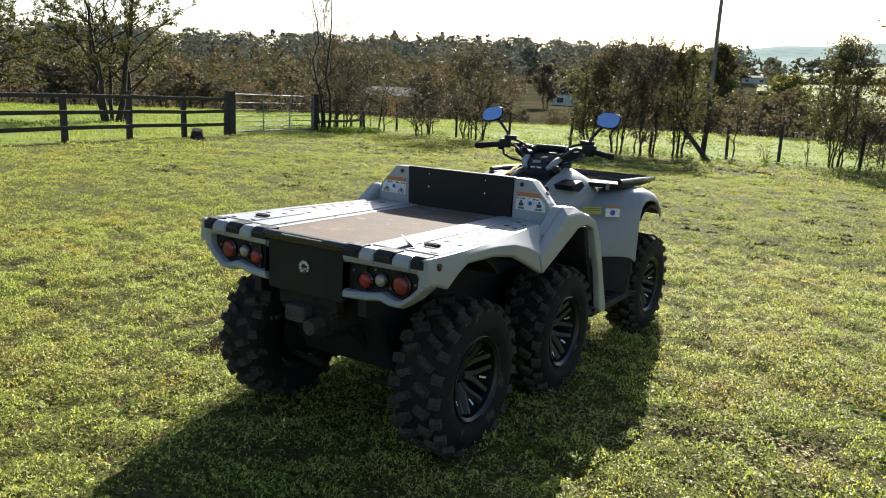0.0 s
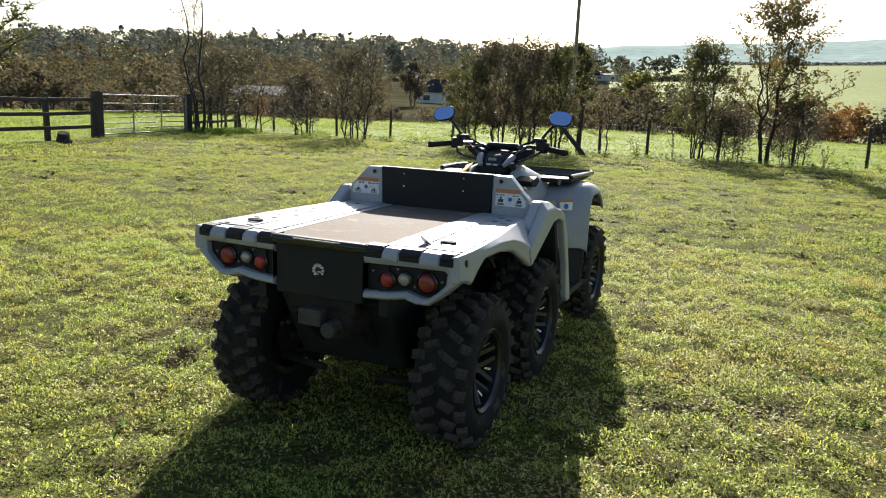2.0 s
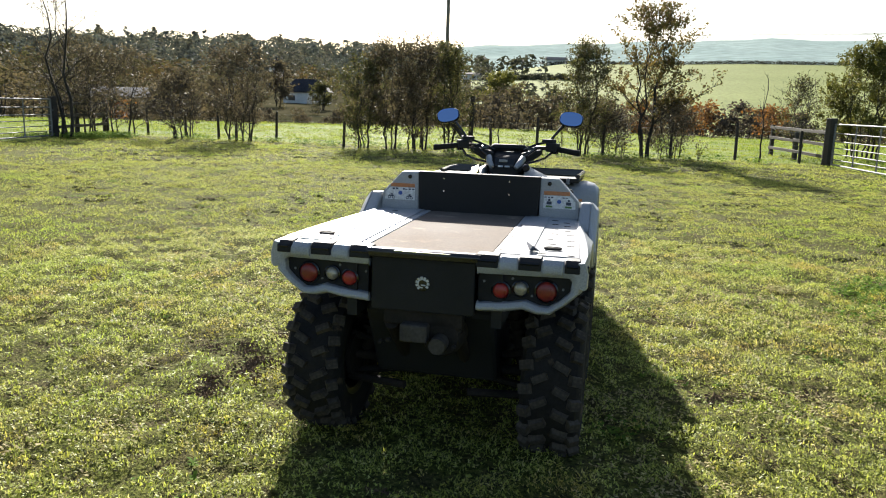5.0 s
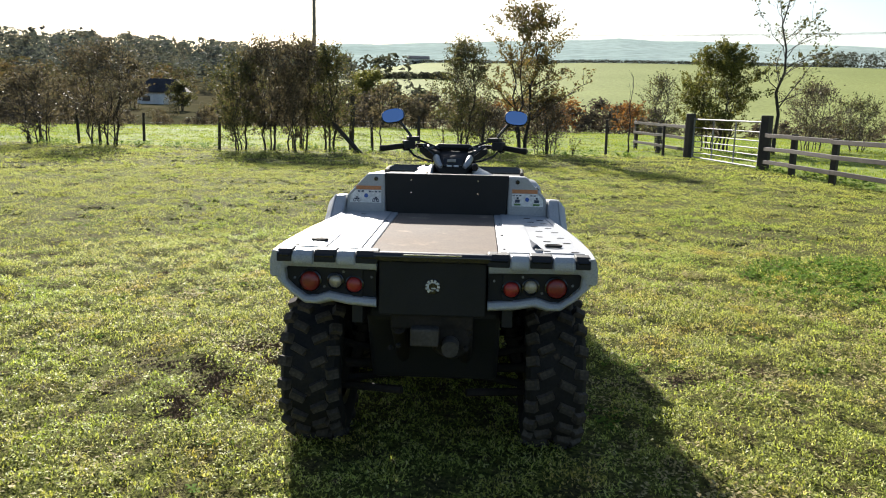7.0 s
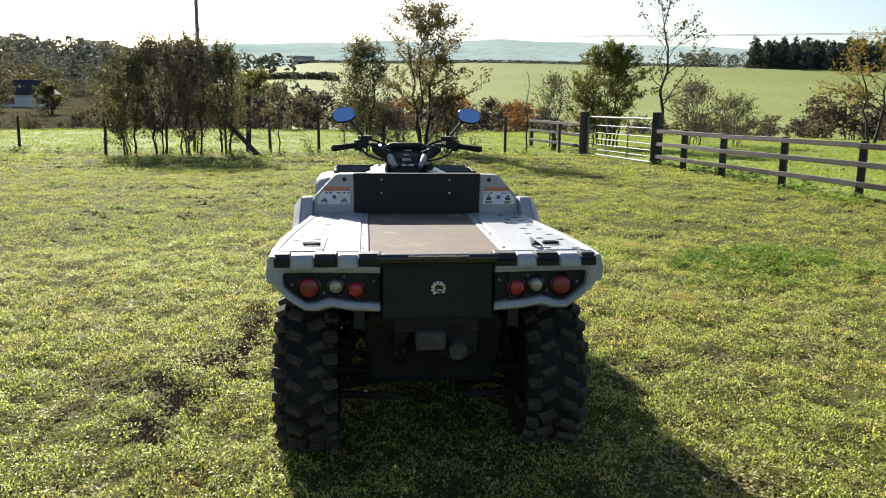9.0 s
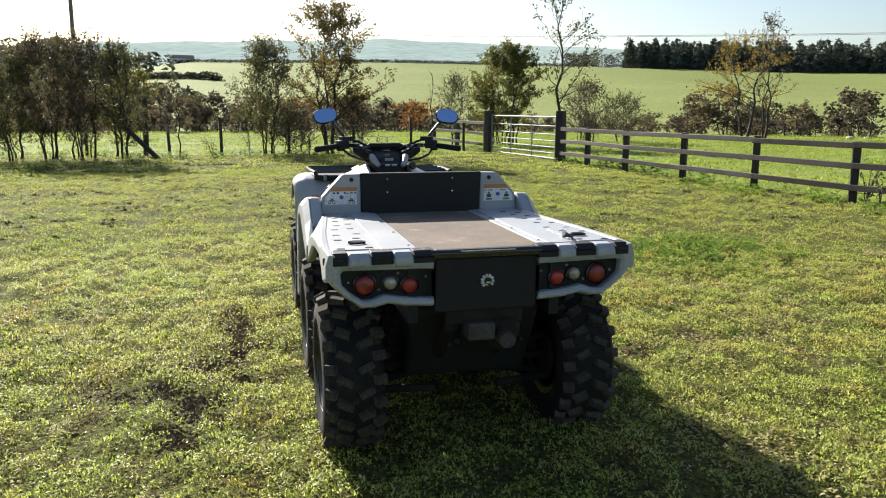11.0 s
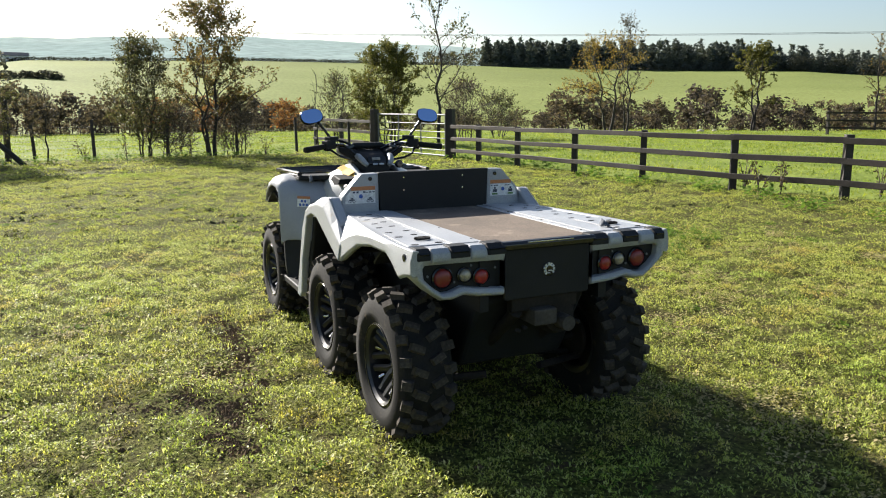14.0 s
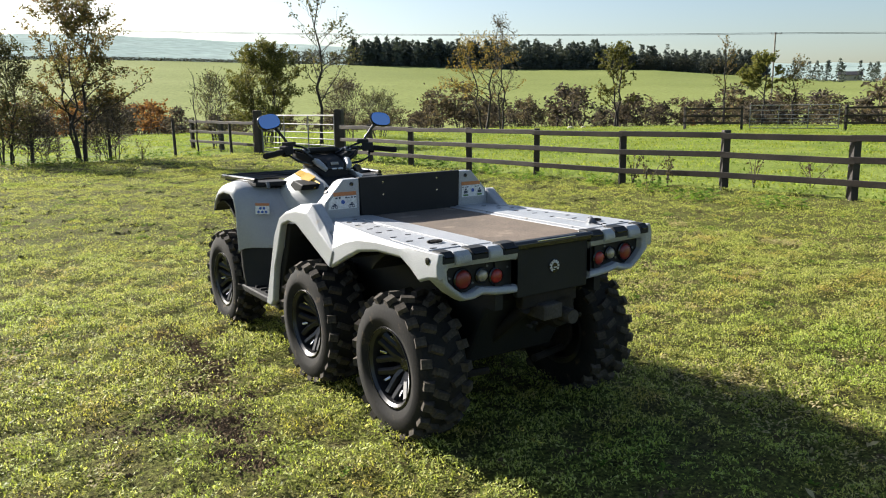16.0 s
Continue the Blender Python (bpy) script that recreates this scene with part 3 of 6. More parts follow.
plant("autumn_tree", (1.6, 22.0), "small tree with olive and orange brown autumn leaves", "tree", 32, 4.6, 3.54, 3, leaf_yellow, 9500, 0.042, ROUND, 0.3, 0.18, 0.065, 14, 8, 0.45, reach=((2.1, -0.2, 1.3, 2.35), (1.8, 0.3, 1.6, 2.1), (-1.3, 0.2, 1.3, 2.2)))
plant("hawthorn_bush", (2.35, 22.3), "low brown bush at the foot of the tree", "bush", 33, 1.7, 1.95, 7, leaf_brown, 2587, base=0.4, clear=0.1, thick=0.02)
plant("hawthorn_bush", (0.55, 22.2), "low bare twiggy bush under the hedge trees", "bush", 35, 1.4, 1.83, 7, leaf_brown, 1207, base=0.5, clear=0.1, thick=0.016)
plant("dead_sapling", (5.05, 22.2), "leafless dead sapling by the fence end", "tree", 34, 2.7, 0.8, 1, leaf_brown, 0, 0.03, SPIRE, 0.5, 0.05, 0.032, 4, 1, 0.2)
plant("hawthorn_bush", (9.3, 26.9), "bushy yellow green tree behind the gate", "bush", 41, 3.9, 3.78, 9, leaf_green, 24000, 0.04, ROUND, 0.12, 0.55, 0.045, 9, 7, 0.4)
plant("hawthorn_bush", (6.95, 26.2), "thin half-bare bush behind the rails", "bush", 42, 2.7, 1.95, 5, leaf_olive, 1897, base=0.25, clear=0.1, thick=0.03)
plant("ash_tree", (10.9, 25.3), "tall slender tree with few dark leaves", "tree", 43, 6.4, 3.7, 1, leaf_olive, 1300, 0.055, SPIRE, 0.28, 0.05, 0.075, 22, 9, 0.6)
plant("hawthorn_bush", (13.6, 28.4), "round leafless grey thorn bush", "bush", 44, 2.6, 2.81, 8, leaf_brown, 3794, base=0.4, clear=0.12, thick=0.028, twigs=8)
plant("hawthorn_bush", (15.6, 29.0), "low olive brown thorn bush", "bush", 45, 2.1, 2.68, 7, leaf_olive, 2242, base=0.4, clear=0.12, thick=0.025)
plant("autumn_tree", (24.7, 32.6), "small tree with bright yellow leaves", "tree", 51, 5.3, 5.61, 2, leaf_gold, 4200, 0.045, ROUND, 0.3, 0.15, 0.085, 15, 9, 0.6)
plant("ash_tree", (24.9, 31.2), "slim bare tree beside the yellow one", "tree", 52, 6.2, 2.6, 2, leaf_brown, 1200, 0.045, SPIRE, 0.25, 0.15, 0.06, 11, 7, 0.6)
plant("alder_tree", (40.5, 37.1), "upright alder with thin olive crown", "tree", 53, 6.0, 3.6, 2, leaf_green, 3800, 0.08, ROUND, 0.25, 0.2, 0.10, 11, 7, 0.7)
plant("ash_tree", (43.6, 30.1), "bare birch on the field edge", "tree", 54, 5.8, 3.0, 1, leaf_yellow, 500, 0.06, SPIRE, 0.35, 0.05, 0.08, 12, 6, 0.7)
plant("broad_tree", (43.4, 27.0), "rounded yellow green tree on a slim trunk", "tree", 55, 4.4, 3.3, 1, leaf_lime, 5200, 0.075, ROUND, 0.42, 0.1, 0.08, 16, 8, 0.6)
plant("ash_tree", (44.3, 25.4), "slim half-bare birch on the field edge", "tree", 56, 4.2, 2.4, 1, leaf_yellow, 800, 0.06, SPIRE, 0.35, 0.05, 0.07, 11, 6, 0.6)
plant("broad_tree", (-24.9, 109.0), "big round olive tree behind the pole", "tree", 57, 9.6, 7.5, 3, leaf_olive, 9000, 0.17, ROUND, 0.15, 0.5, 0.2, 13, 9, 1.2, jitter=0.2)
plant("broad_tree", (-16.5, 112.0), "dark green bushy tree on the valley side", "tree", 58, 6.0, 7.0, 4, leaf_green, 6000, 0.17, ROUND, 0.1, 0.7, 0.14, 10, 8, 1.1, jitter=0.2)
plant("broad_tree", (-53.0, 112.0), "autumn brown tree beside the houses", "tree", 59, 6.5, 5.5, 3, leaf_brown, 5000, 0.16, ROUND, 0.12, 0.5, 0.14, 10, 8, 1.0, jitter=0.2)
plant("broad_tree", (-43.0, 106.0), "small round garden tree", "tree", 60, 3.8, 3.6, 3, leaf_olive, 3200, 0.14, ROUND, 0.12, 0.4, 0.1, 9, 7, 0.7, jitter=0.15)


# scrub belt on the far side of the dip: a few built, the others copied
def scrub(seed, mat, label, height):
    return plant("scrub_bush", (0, 58 + seed), label, "bush", 900 + seed, height, height * 1.15, 4, mat, 760, 0.125, ROUND, 0.1, 0.6, 0.04, 5, 3, 0.55, "scrub belt", jitter=0.14)


kinds = [scrub(1, leaf_scrub, "brown leafless scrub bush", 2.9), scrub(2, leaf_bare, "grey brown thorn scrub bush", 2.4), scrub(3, leaf_scrub, "dull brown scrub bush", 2.7), scrub(4, leaf_orange, "orange autumn scrub bush", 2.5)]
rng = random.Random(5)
for k in range(190):
    a = -64 + 138 * (k % 95 + rng.uniform(-0.7, 0.7)) / 95
    back = k >= 95
    r = (rng.uniform(62, 74) if back else rng.uniform(49, 58)) + (5 if a > 45 else 0)
    if 16 < a < 30:
        r += 16
    low = -28 < a < -19.5
    orange = 1.5 < a < 12 and not back
    which = rng.choices(range(4), (5, 5, 3, 10 if orange else 0.15))[0]
    x, y = r * math.sin(radians(a)), r * math.cos(radians(a))
    ob = copy_thing(kinds[which], pose(x, y, ground_z(x, y), 0, 0, rng.uniform(0, 360)))
    k2 = rng.uniform(0.3, 0.5) if low else rng.uniform(0.45, 0.8) if 12 < a < 32 else rng.uniform(0.6, 1.1)
    ob.scale = (k2 * 1.25, k2 * 1.25, k2)
for k, ob in enumerate(kinds):
    ob.location = (-20 + 11 * k, 57 + k, ground_z(-20 + 11 * k, 57 + k))


# far woods
def clump_tree(out, x, y, z, h, w, conifer, rng, n, coarse=1.0):
    for _ in range(n):
        u = rng.random()
        if conifer:
            zz = 0.02 + 0.98 * u
            rr = w * (1.04 - zz) ** 0.75 * rng.uniform(0.4, 1.0)
        else:
            zz = 0.18 + 0.82 * u
            rr = w * math.sqrt(max(0.05, 1 - ((zz - 0.55) / 0.5) ** 2)) * rng.uniform(0.45, 1.0)
        t = rng.uniform(0, 2 * math.pi)
        c = np.array([x + rr * math.cos(t), y + rr * math.sin(t), z + zz * h])
        k = (0.075 if conifer else 0.062) * coarse * h * rng.uniform(0.5, 1.2)
        a = np.array([rng.gauss(0, 1), rng.gauss(0, 1), rng.gauss(0, 0.7)])
        b = np.array([rng.gauss(0, 1), rng.gauss(0, 1), rng.gauss(0, 0.7)])
        out += [c + a * k * 0.6, c + b * k * 0.6, c - (a + b) * k * 0.5]


def woods(name, label, mat, spots, conifer, seed, n, coarse=1.0):
    rng = random.Random(seed)
    out = []
    for a, r, h in spots(rng):
        x, y = r * math.sin(radians(a)), r * math.cos(radians(a))
        clump_tree(out, x, y, ground_z(x, y) - 0.3, h, h * (0.27 if conifer else 0.42), conifer, rng, n, coarse)
    ob = new(name, fast_mesh(name, out, 3, mat))
    return tagged(ob, label, "trees", kind="stuff")


def near_house(a, r):
    return any(abs(a - ha) < hw and r < hr + 6 for ha, hr, hw in ((-23.1, 150, 2.6), (-36.4, 95, 3.4), (-25.5, 240, 1.9)))


def left_wood(rng):
    for _ in range(430):
        a, u = rng.uniform(-80, -12), rng.random()
        r = 215 + 240 * u ** 0.7
        if a > -19 and r < 330 and rng.random() < 0.6:
            continue
        if not near_house(a, r):
            yield a, r, rng.uniform(8, 13.5) * (1.0 if r < 330 else 1.15)


def valley_copse(rng):
    for _ in range(300):
        a, r = rng.uniform(-80, -8), rng.uniform(82, 215)
        big = rng.uniform(4.0, 8.5) if r > 120 else rng.uniform(2.5, 4.8)
        if a > -20:
            big *= 0.6
        if -29 < a < -19 and r < 150:
            big = rng.uniform(1.2, 2.0)
        if not near_house(a, r) or (r < 140 and big < 2):
            yield a, r, big


def left_conifers(rng):
    for _ in range(60):
        a = rng.uniform(-60, -14)
        yield a, rng.uniform(330, 455), rng.uniform(9, 17)
    for k in range(9):
        yield -21 + k * 0.9 + rng.uniform(-0.2, 0.2), 440, rng.uniform(9, 11)
    for a in (-10.4, -9.6, -9.2):
        yield a, 300, rng.uniform(8, 9.5)


def plantation(rng):
    for _ in range(900):
        a = rng.uniform(27.6, 57.5)
        yield a, rng.uniform(452, 505), rng.uniform(11.5, 17.0) * rng.choice((0.8, 1.0, 1.0, 1.12)) * (1 if a < 48 else 0.8)
    for _ in range(30):
        yield rng.uniform(58.5, 68), rng.uniform(380, 460), rng.uniform(6, 11)


def plantation_edge(rng):
    for _ in range(34):
        yield rng.uniform(23.3, 29.0), rng.uniform(455, 470), rng.uniform(7, 10)
    for _ in range(40):
        yield rng.uniform(46, 57), rng.uniform(449, 454), rng.uniform(6, 9)


def field_edges(rng):
    for k in range(330):
        yield -5 + 30 * k / 330, 447 + rng.uniform(-1, 1), rng.uniform(1.6, 2.2)
    for k in range(150):
        yield 25 + 33 * k / 150, 449 + rng.uniform(-1, 1), rng.uniform(1.3, 2.0)
    for k in range(120):
        u = k / 120
        yield -10 + 8 * u, 330 - 40 * u + rng.uniform(-3, 3), rng.uniform(1.5, 3.0)
    for _ in range(26):
        yield rng.uniform(-12, -4), rng.uniform(150, 240), rng.uniform(3, 5)
    for _ in range(18):
        yield rng.uniform(-14, -5.5), rng.uniform(330, 420), rng.uniform(7, 10)


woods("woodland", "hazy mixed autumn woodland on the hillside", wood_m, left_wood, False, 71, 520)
woods("valley_copse", "brown and olive trees and hedges in the valley", copse_m, valley_copse, False, 75, 560, 0.75)
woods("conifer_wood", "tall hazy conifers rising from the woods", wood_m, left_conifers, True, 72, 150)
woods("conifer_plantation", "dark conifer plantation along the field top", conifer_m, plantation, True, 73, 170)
woods("plantation_edge", "dark broadleaved trees at the plantation's edge", hedge_m, plantation_edge, False, 76, 200)
woods("field_hedge", "dark hedgerow along the field edge", hedge_m, field_edges, False, 74, 60, 3.2)


# ---- houses across the valley ----
def house(a, r, turn, w, d, wall_h, roof_h, label, hip=True, wall_mat=render_white, roof_mat=slate, windows=((-0.3, 0.5), (0.25, 0.5))):
    x, y = r * math.sin(radians(a)), r * math.cos(radians(a))
    z = ground_z(x, y) - 0.2
    h = thing("house", (x, y, z), label, "house", "houses")
    h.rotation_euler = (0, 0, radians(turn))

    def local(name, s, mat):
        ob = new(name, mesh_of(name, s, mat))
        ob.parent = h
        return ob
    s = Shape()
    s.box((-w / 2, -d / 2, 0), (w / 2, d / 2, wall_h))
    if not hip:
        s.prism([(-d / 2, wall_h), (d / 2, wall_h), (0, wall_h + roof_h)], "x", -w / 2, w / 2)
    local("wall", s, wall_mat)
    s = Shape()
    o = 0.45
    i = d * 0.42 if hip else 0
    b = [(-w / 2 - o, -d / 2 - o), (w / 2 + o, -d / 2 - o), (w / 2 + o, d / 2 + o), (-w / 2 - o, d / 2 + o)]
    z0 = wall_h - 0.05
    s.v = [(*p, z0) for p in b] + [(*p, z0 + 0.2) for p in b] + [(-w / 2 - o + i, 0, z0 + roof_h + 0.3), (w / 2 + o - i, 0, z0 + roof_h + 0.3)]
    s.f = [(3, 2, 1, 0), (0, 1, 5, 4), (1, 2, 6, 5), (2, 3, 7, 6), (3, 0, 4, 7), (4, 5, 9, 8), (6, 7, 8, 9), (5, 6, 9), (7, 4, 8)]
    s.mi = [0] * len(s.f)
    local("roof", s, roof_mat)
    for u, v in windows:
        s = Shape()
        cx, cz = u * w, v * wall_h
        s.box((cx - 0.75, -d / 2 - 0.05, cz - 0.55), (cx + 0.75, -d / 2 + 0.02, cz + 0.6))
        win = local("window", s, render_white)
        s = Shape()
        s.box((cx - 0.66, -d / 2 - 0.08, cz - 0.46), (cx + 0.66, -d / 2 - 0.03, cz + 0.51))
        ob = new("pane", mesh_of("pane", s, glass_dark))
        ob.parent = win
    return h


house(-23.1, 150, 12, 8.4, 5.6, 2.3, 2.3, "white rendered bungalow with dark hipped roof")
house(-36.4, 95, 30, 8.0, 5.5, 2.0, 1.0, "low shed with pale sheet roof among bushes", False, stone_m, sheet_roof, ())
house(-25.3, 240, 118, 6.0, 4.2, 5.4, 2.6, "white gabled cottage among trees", False)
house(-11.0, 330, 5, 10.0, 6.0, 2.2, 0.8, "long pale farm building", False)
house(-4.6, 455, 10, 12.0, 6.0, 3.0, 1.6, "pale farm roof on the ridge", False, render_white, sheet_roof)
house(62.5, 455, -60, 11.0, 6.0, 3.2, 1.8, "grey farm shed on the ridge", False, stone_m, slate)


# ---- power poles and lines ----
def power_pole(x, y, h, arm, label):
    z = ground_z(x, y)
    p = thing("power_pole", (x, y, z), label, "utility pole", "power poles")
    s = Shape()
    s.tube([(x, y, z - 0.5), (x + 0.05, y, z + h)], [0.17, 0.12], 10)
    part("pole", s, pole_wood, p, smooth=50)
    if arm:
        s = Shape()
        s.block(pose(x + 0.04, y - 0.16, z + h - 0.3, 0, 0, arm), 2.0, 0.1, 0.12)
        part("crossarm", s, pole_wood, p)
        for u in (-0.9, 0.0, 0.9):
            s = Shape()
            q = pose(x + 0.04, y - 0.16, z + h - 0.3, 0, 0, arm) @ Vector((u, 0, 0))
            s.tube([q + Vector((0, 0, 0.05)), q + Vector((0, 0, 0.3))], [0.05, 0.03], 6)
            part("insulator", s, gloss_black, p)
    return p


power_pole(-12.6, 56.0, 13.0, 0, "tall weathered wooden utility pole")
far_pole = (math.sin(radians(58.0)) * 150, math.cos(radians(58.0)) * 150)
power_pole(*far_pole, 12.8, -30, "wooden power pole with crossarm on the field")
for k, off in enumerate((-0.8, 0.8)):
    s = Shape()
    x0, y0 = far_pole
    z0 = ground_z(x0, y0) + 12.6
    pts = []
    for i in range(25):
        u = i / 24
        pts.append((x0 + off - 190 * u, y0 + off + 215 * u, z0 + 17 * u - 2.5 * 4 * u * (1 - u)))
    s.tube(pts, 0.035, 4)
    tagged(part("power_line", s, steel_dark), "thin dark power line across the sky", "cable", "power lines")
    s = Shape()
    s.tube([(x0 + off, y0 + off, z0), (x0 + off + 60, y0 + off - 45, z0 - 1.0), (x0 + off + 150, y0 + off - 110, z0 + 1)], 0.035, 4)
    tagged(part("power_line", s, steel_dark), "thin dark power line across the sky", "cable", "power lines")

s = Shape()
s.tube([(-15.05, 11.55, -0.05), (-14.95, 11.5, 0.28)], [0.2, 0.14], 9)
s.tube([(-15.0, 11.5, 0.05), (-14.55, 11.35, 0.06)], [0.09, 0.05], 7)
tagged(part("tree_stump", s, bark, smooth=50), "dark broken stump beside the fence", "stump")

# the next field's fence and gate
rail_fence([(32.2, 24.4), (33.2, 21.6)], "dark rail fence of the next field")
metal_gate((33.3, 21.2), (34.9, 17.4), "galvanised field gate in the next field, closed")
rail_fence([(35.0, 17.1), (36.2, 14.4), (37.4, 11.6), (38.6, 8.8)], "dark rail fence of the next field")
for k, (x, y, r) in enumerate(((30.1, 31.1, 0.2), (31.4, 31.3, 0.16))):
    s = Shape()
    rr = random.Random(k)
    rings = []
    for i, (zz, q) in enumerate(((-0.05, 0.9), (0.3 * r, 1.0), (0.55 * r, 0.8), (0.7 * r, 0.35))):
        rings.append([(x + r * q * math.cos(t * 0.785) * rr.uniform(0.85, 1.15), y + r * q * math.sin(t * 0.785) * rr.uniform(0.85, 1.15), ground_z(x, y) + zz) for t in range(8)])
    s.loft(rings)
    tagged(part("boulder", s, stone_m, smooth=70), "pale boulder in the grass of the next field", "stone", "boulders")


# ---- the six-wheeled quad bike: along +y, rear lamps over y = 0 ----
atv = thing("quad_bike", (0, 1.4, 0), "light grey six-wheeled quad bike with flat cargo deck, parked on grass", "quad bike")


def both(fn):
    for sg in (-1, 1):
        fn(sg)


def flip(sg, pts):
    return [(sg * p[0], *p[1:]) for p in pts]


LUGS = {}


def wheel(sg, y, width, outer, r=0.335):
    """A wheel with block tread tyre and split-spoke alloy rim; sg is the side it faces."""
    x = sg * (outer - width / 2)
    m = pose(x, y, r - (0.012 if y < 2 else 0.026), 0, 90 * sg, 0) @ pose(0, 0, 0, 0, 0, 37 * y)
    w = width
    s = Shape()
    ring = [(0.168, -0.40 * w), (0.19, -0.43 * w), (0.19, 0.43 * w), (0.178, 0.45 * w), (0.165, 0.40 * w), (0.158, 0.1 * w), (0.158, -0.38 * w), (0.168, -0.40 * w)]
    rings = [[m @ Vector((q * math.cos(2 * math.pi * k / 40), q * math.sin(2 * math.pi * k / 40), h)) for k in range(40)] for q, h in ring]
    s.loft(rings, caps=False)
    s.lathe([(0.162, -0.12 * w), (0.162, -0.08 * w)], m, 32)
    rim = part("wheel", s, rim_black, atv, "black alloy wheel with block tread tyre", smooth=40)
    s = Shape()
    prof = [(0.178, -0.40 * w), (0.20, -0.47 * w), (0.25, -0.5 * w), (0.285, -0.49 * w), (0.306, -0.42 * w), (0.316, -0.2 * w), (0.318, 0), (0.316, 0.2 * w), (0.306, 0.42 * w), (0.285, 0.49 * w), (0.25, 0.5 * w), (0.235, 0.515 * w), (0.225, 0.5 * w), (0.20, 0.47 * w), (0.178, 0.40 * w)]
    rings = [[m @ Vector((q * math.cos(2 * math.pi * k / 48), q * math.sin(2 * math.pi * k / 48), h)) for k in range(48)] for q, h in prof + prof[:1]]
    s.loft(rings, caps=False)
    part("tyre", s, rubber, rim, "muddy black block-tread tyre", smooth=38)
    n = 21
    for k in range(n):
        for u, off, tw, lw, lt in ((-0.17, 0.0, 26, 0.29, 0.034), (0.17, 0.5, -26, 0.29, 0.034), (-0.40, 0.5, 8, 0.21, 0.044), (0.40, 0.0, -8, 0.21, 0.044)):
            a = 360.0 * (k + off) / n
            rr = 0.322 if abs(u) < 0.3 else 0.311
            lean = 0 if abs(u) < 0.3 else (28 if u > 0 else -28)
            b = m @ pose(0, 0, 0, 0, 0, a) @ pose(rr, 0, u * w, 0, -lean, 0) @ pose(0, 0, 0, tw, 0, 0) @ pose(0, 0, 0, 0, 90, 0)
            key = (round(lw * w, 4), lt)
            if key not in LUGS:
                q = Shape()
                q.block(Matrix(), lw * w, lt, 0.036, 0, 0.84)
                LUGS[key] = mesh_of("tread_block", q, lug_rubber)
            ob = new("tread_block", LUGS[key])
            ob.parent, ob.matrix_basis = rim, b
    for k in range(6):
        s = Shape()
        for d in (-12, 12):
            a0, a1 = radians(60 * k), radians(60 * k + d)
            p = [(0.035, -0.02 * w), (0.09, 0.14 * w), (0.16, 0.30 * w)]
            path = [m @ Vector((q * math.cos(a0 + (a1 - a0) * i / 1.2), q * math.sin(a0 + (a1 - a0) * i / 1.2), h)) for i, (q, h) in enumerate(p)]
            s.tube(path, [0.026, 0.020, 0.018], 6)
        part("spoke", s, rim_black, rim, smooth=30)
        s = Shape()
        a = radians(60 * k)
        s.block(m @ pose(0.125 * math.cos(a), 0.125 * math.sin(a), 0.26 * w, 0, 0, 60 * k) @ pose(0, 0, 0, 0, -38, 0), 0.034, 0.012, 0.008)
        part("spoke_face", s, bright_alloy, rim, "bright machined spoke face", bevel=0.002)
    s = Shape()
    s.tube([m @ Vector((0.181 * math.cos(2 * math.pi * k / 48), 0.181 * math.sin(2 * math.pi * k / 48), 0.45 * w)) for k in range(49)], 0.004, 6)
    part("rim_lip", s, gloss_black, rim, smooth=60)
    s = Shape()
    s.lathe([(0.046, -0.1 * w), (0.046, 0.02 * w), (0.034, 0.10 * w), (0.030, 0.12 * w)], m, 20)
    part("hub_cap", s, gloss_black, rim, smooth=40)
    for k in range(4):
        s = Shape()
        a = radians(90 * k + 45)
        s.lathe([(0.011, 0), (0.011, 0.12 * w), (0.006, 0.15 * w)], m @ pose(0.058 * math.cos(a), 0.058 * math.sin(a), -0.05 * w), 6)
        part("lug_nut", s, bright_alloy, rim)


for sg in (-1, 1):
    wheel(sg, 0.385, 0.245, 0.625)
    wheel(sg, 1.265, 0.245, 0.625)
    wheel(sg, 2.68, 0.205, 0.605)

# deck
DECK = [(0.0, 0.606), (0.12, 0.612), (0.35, 0.600), (0.60, 0.578), (0.80, 0.555), (1.0, 0.532), (1.17, 0.525)]


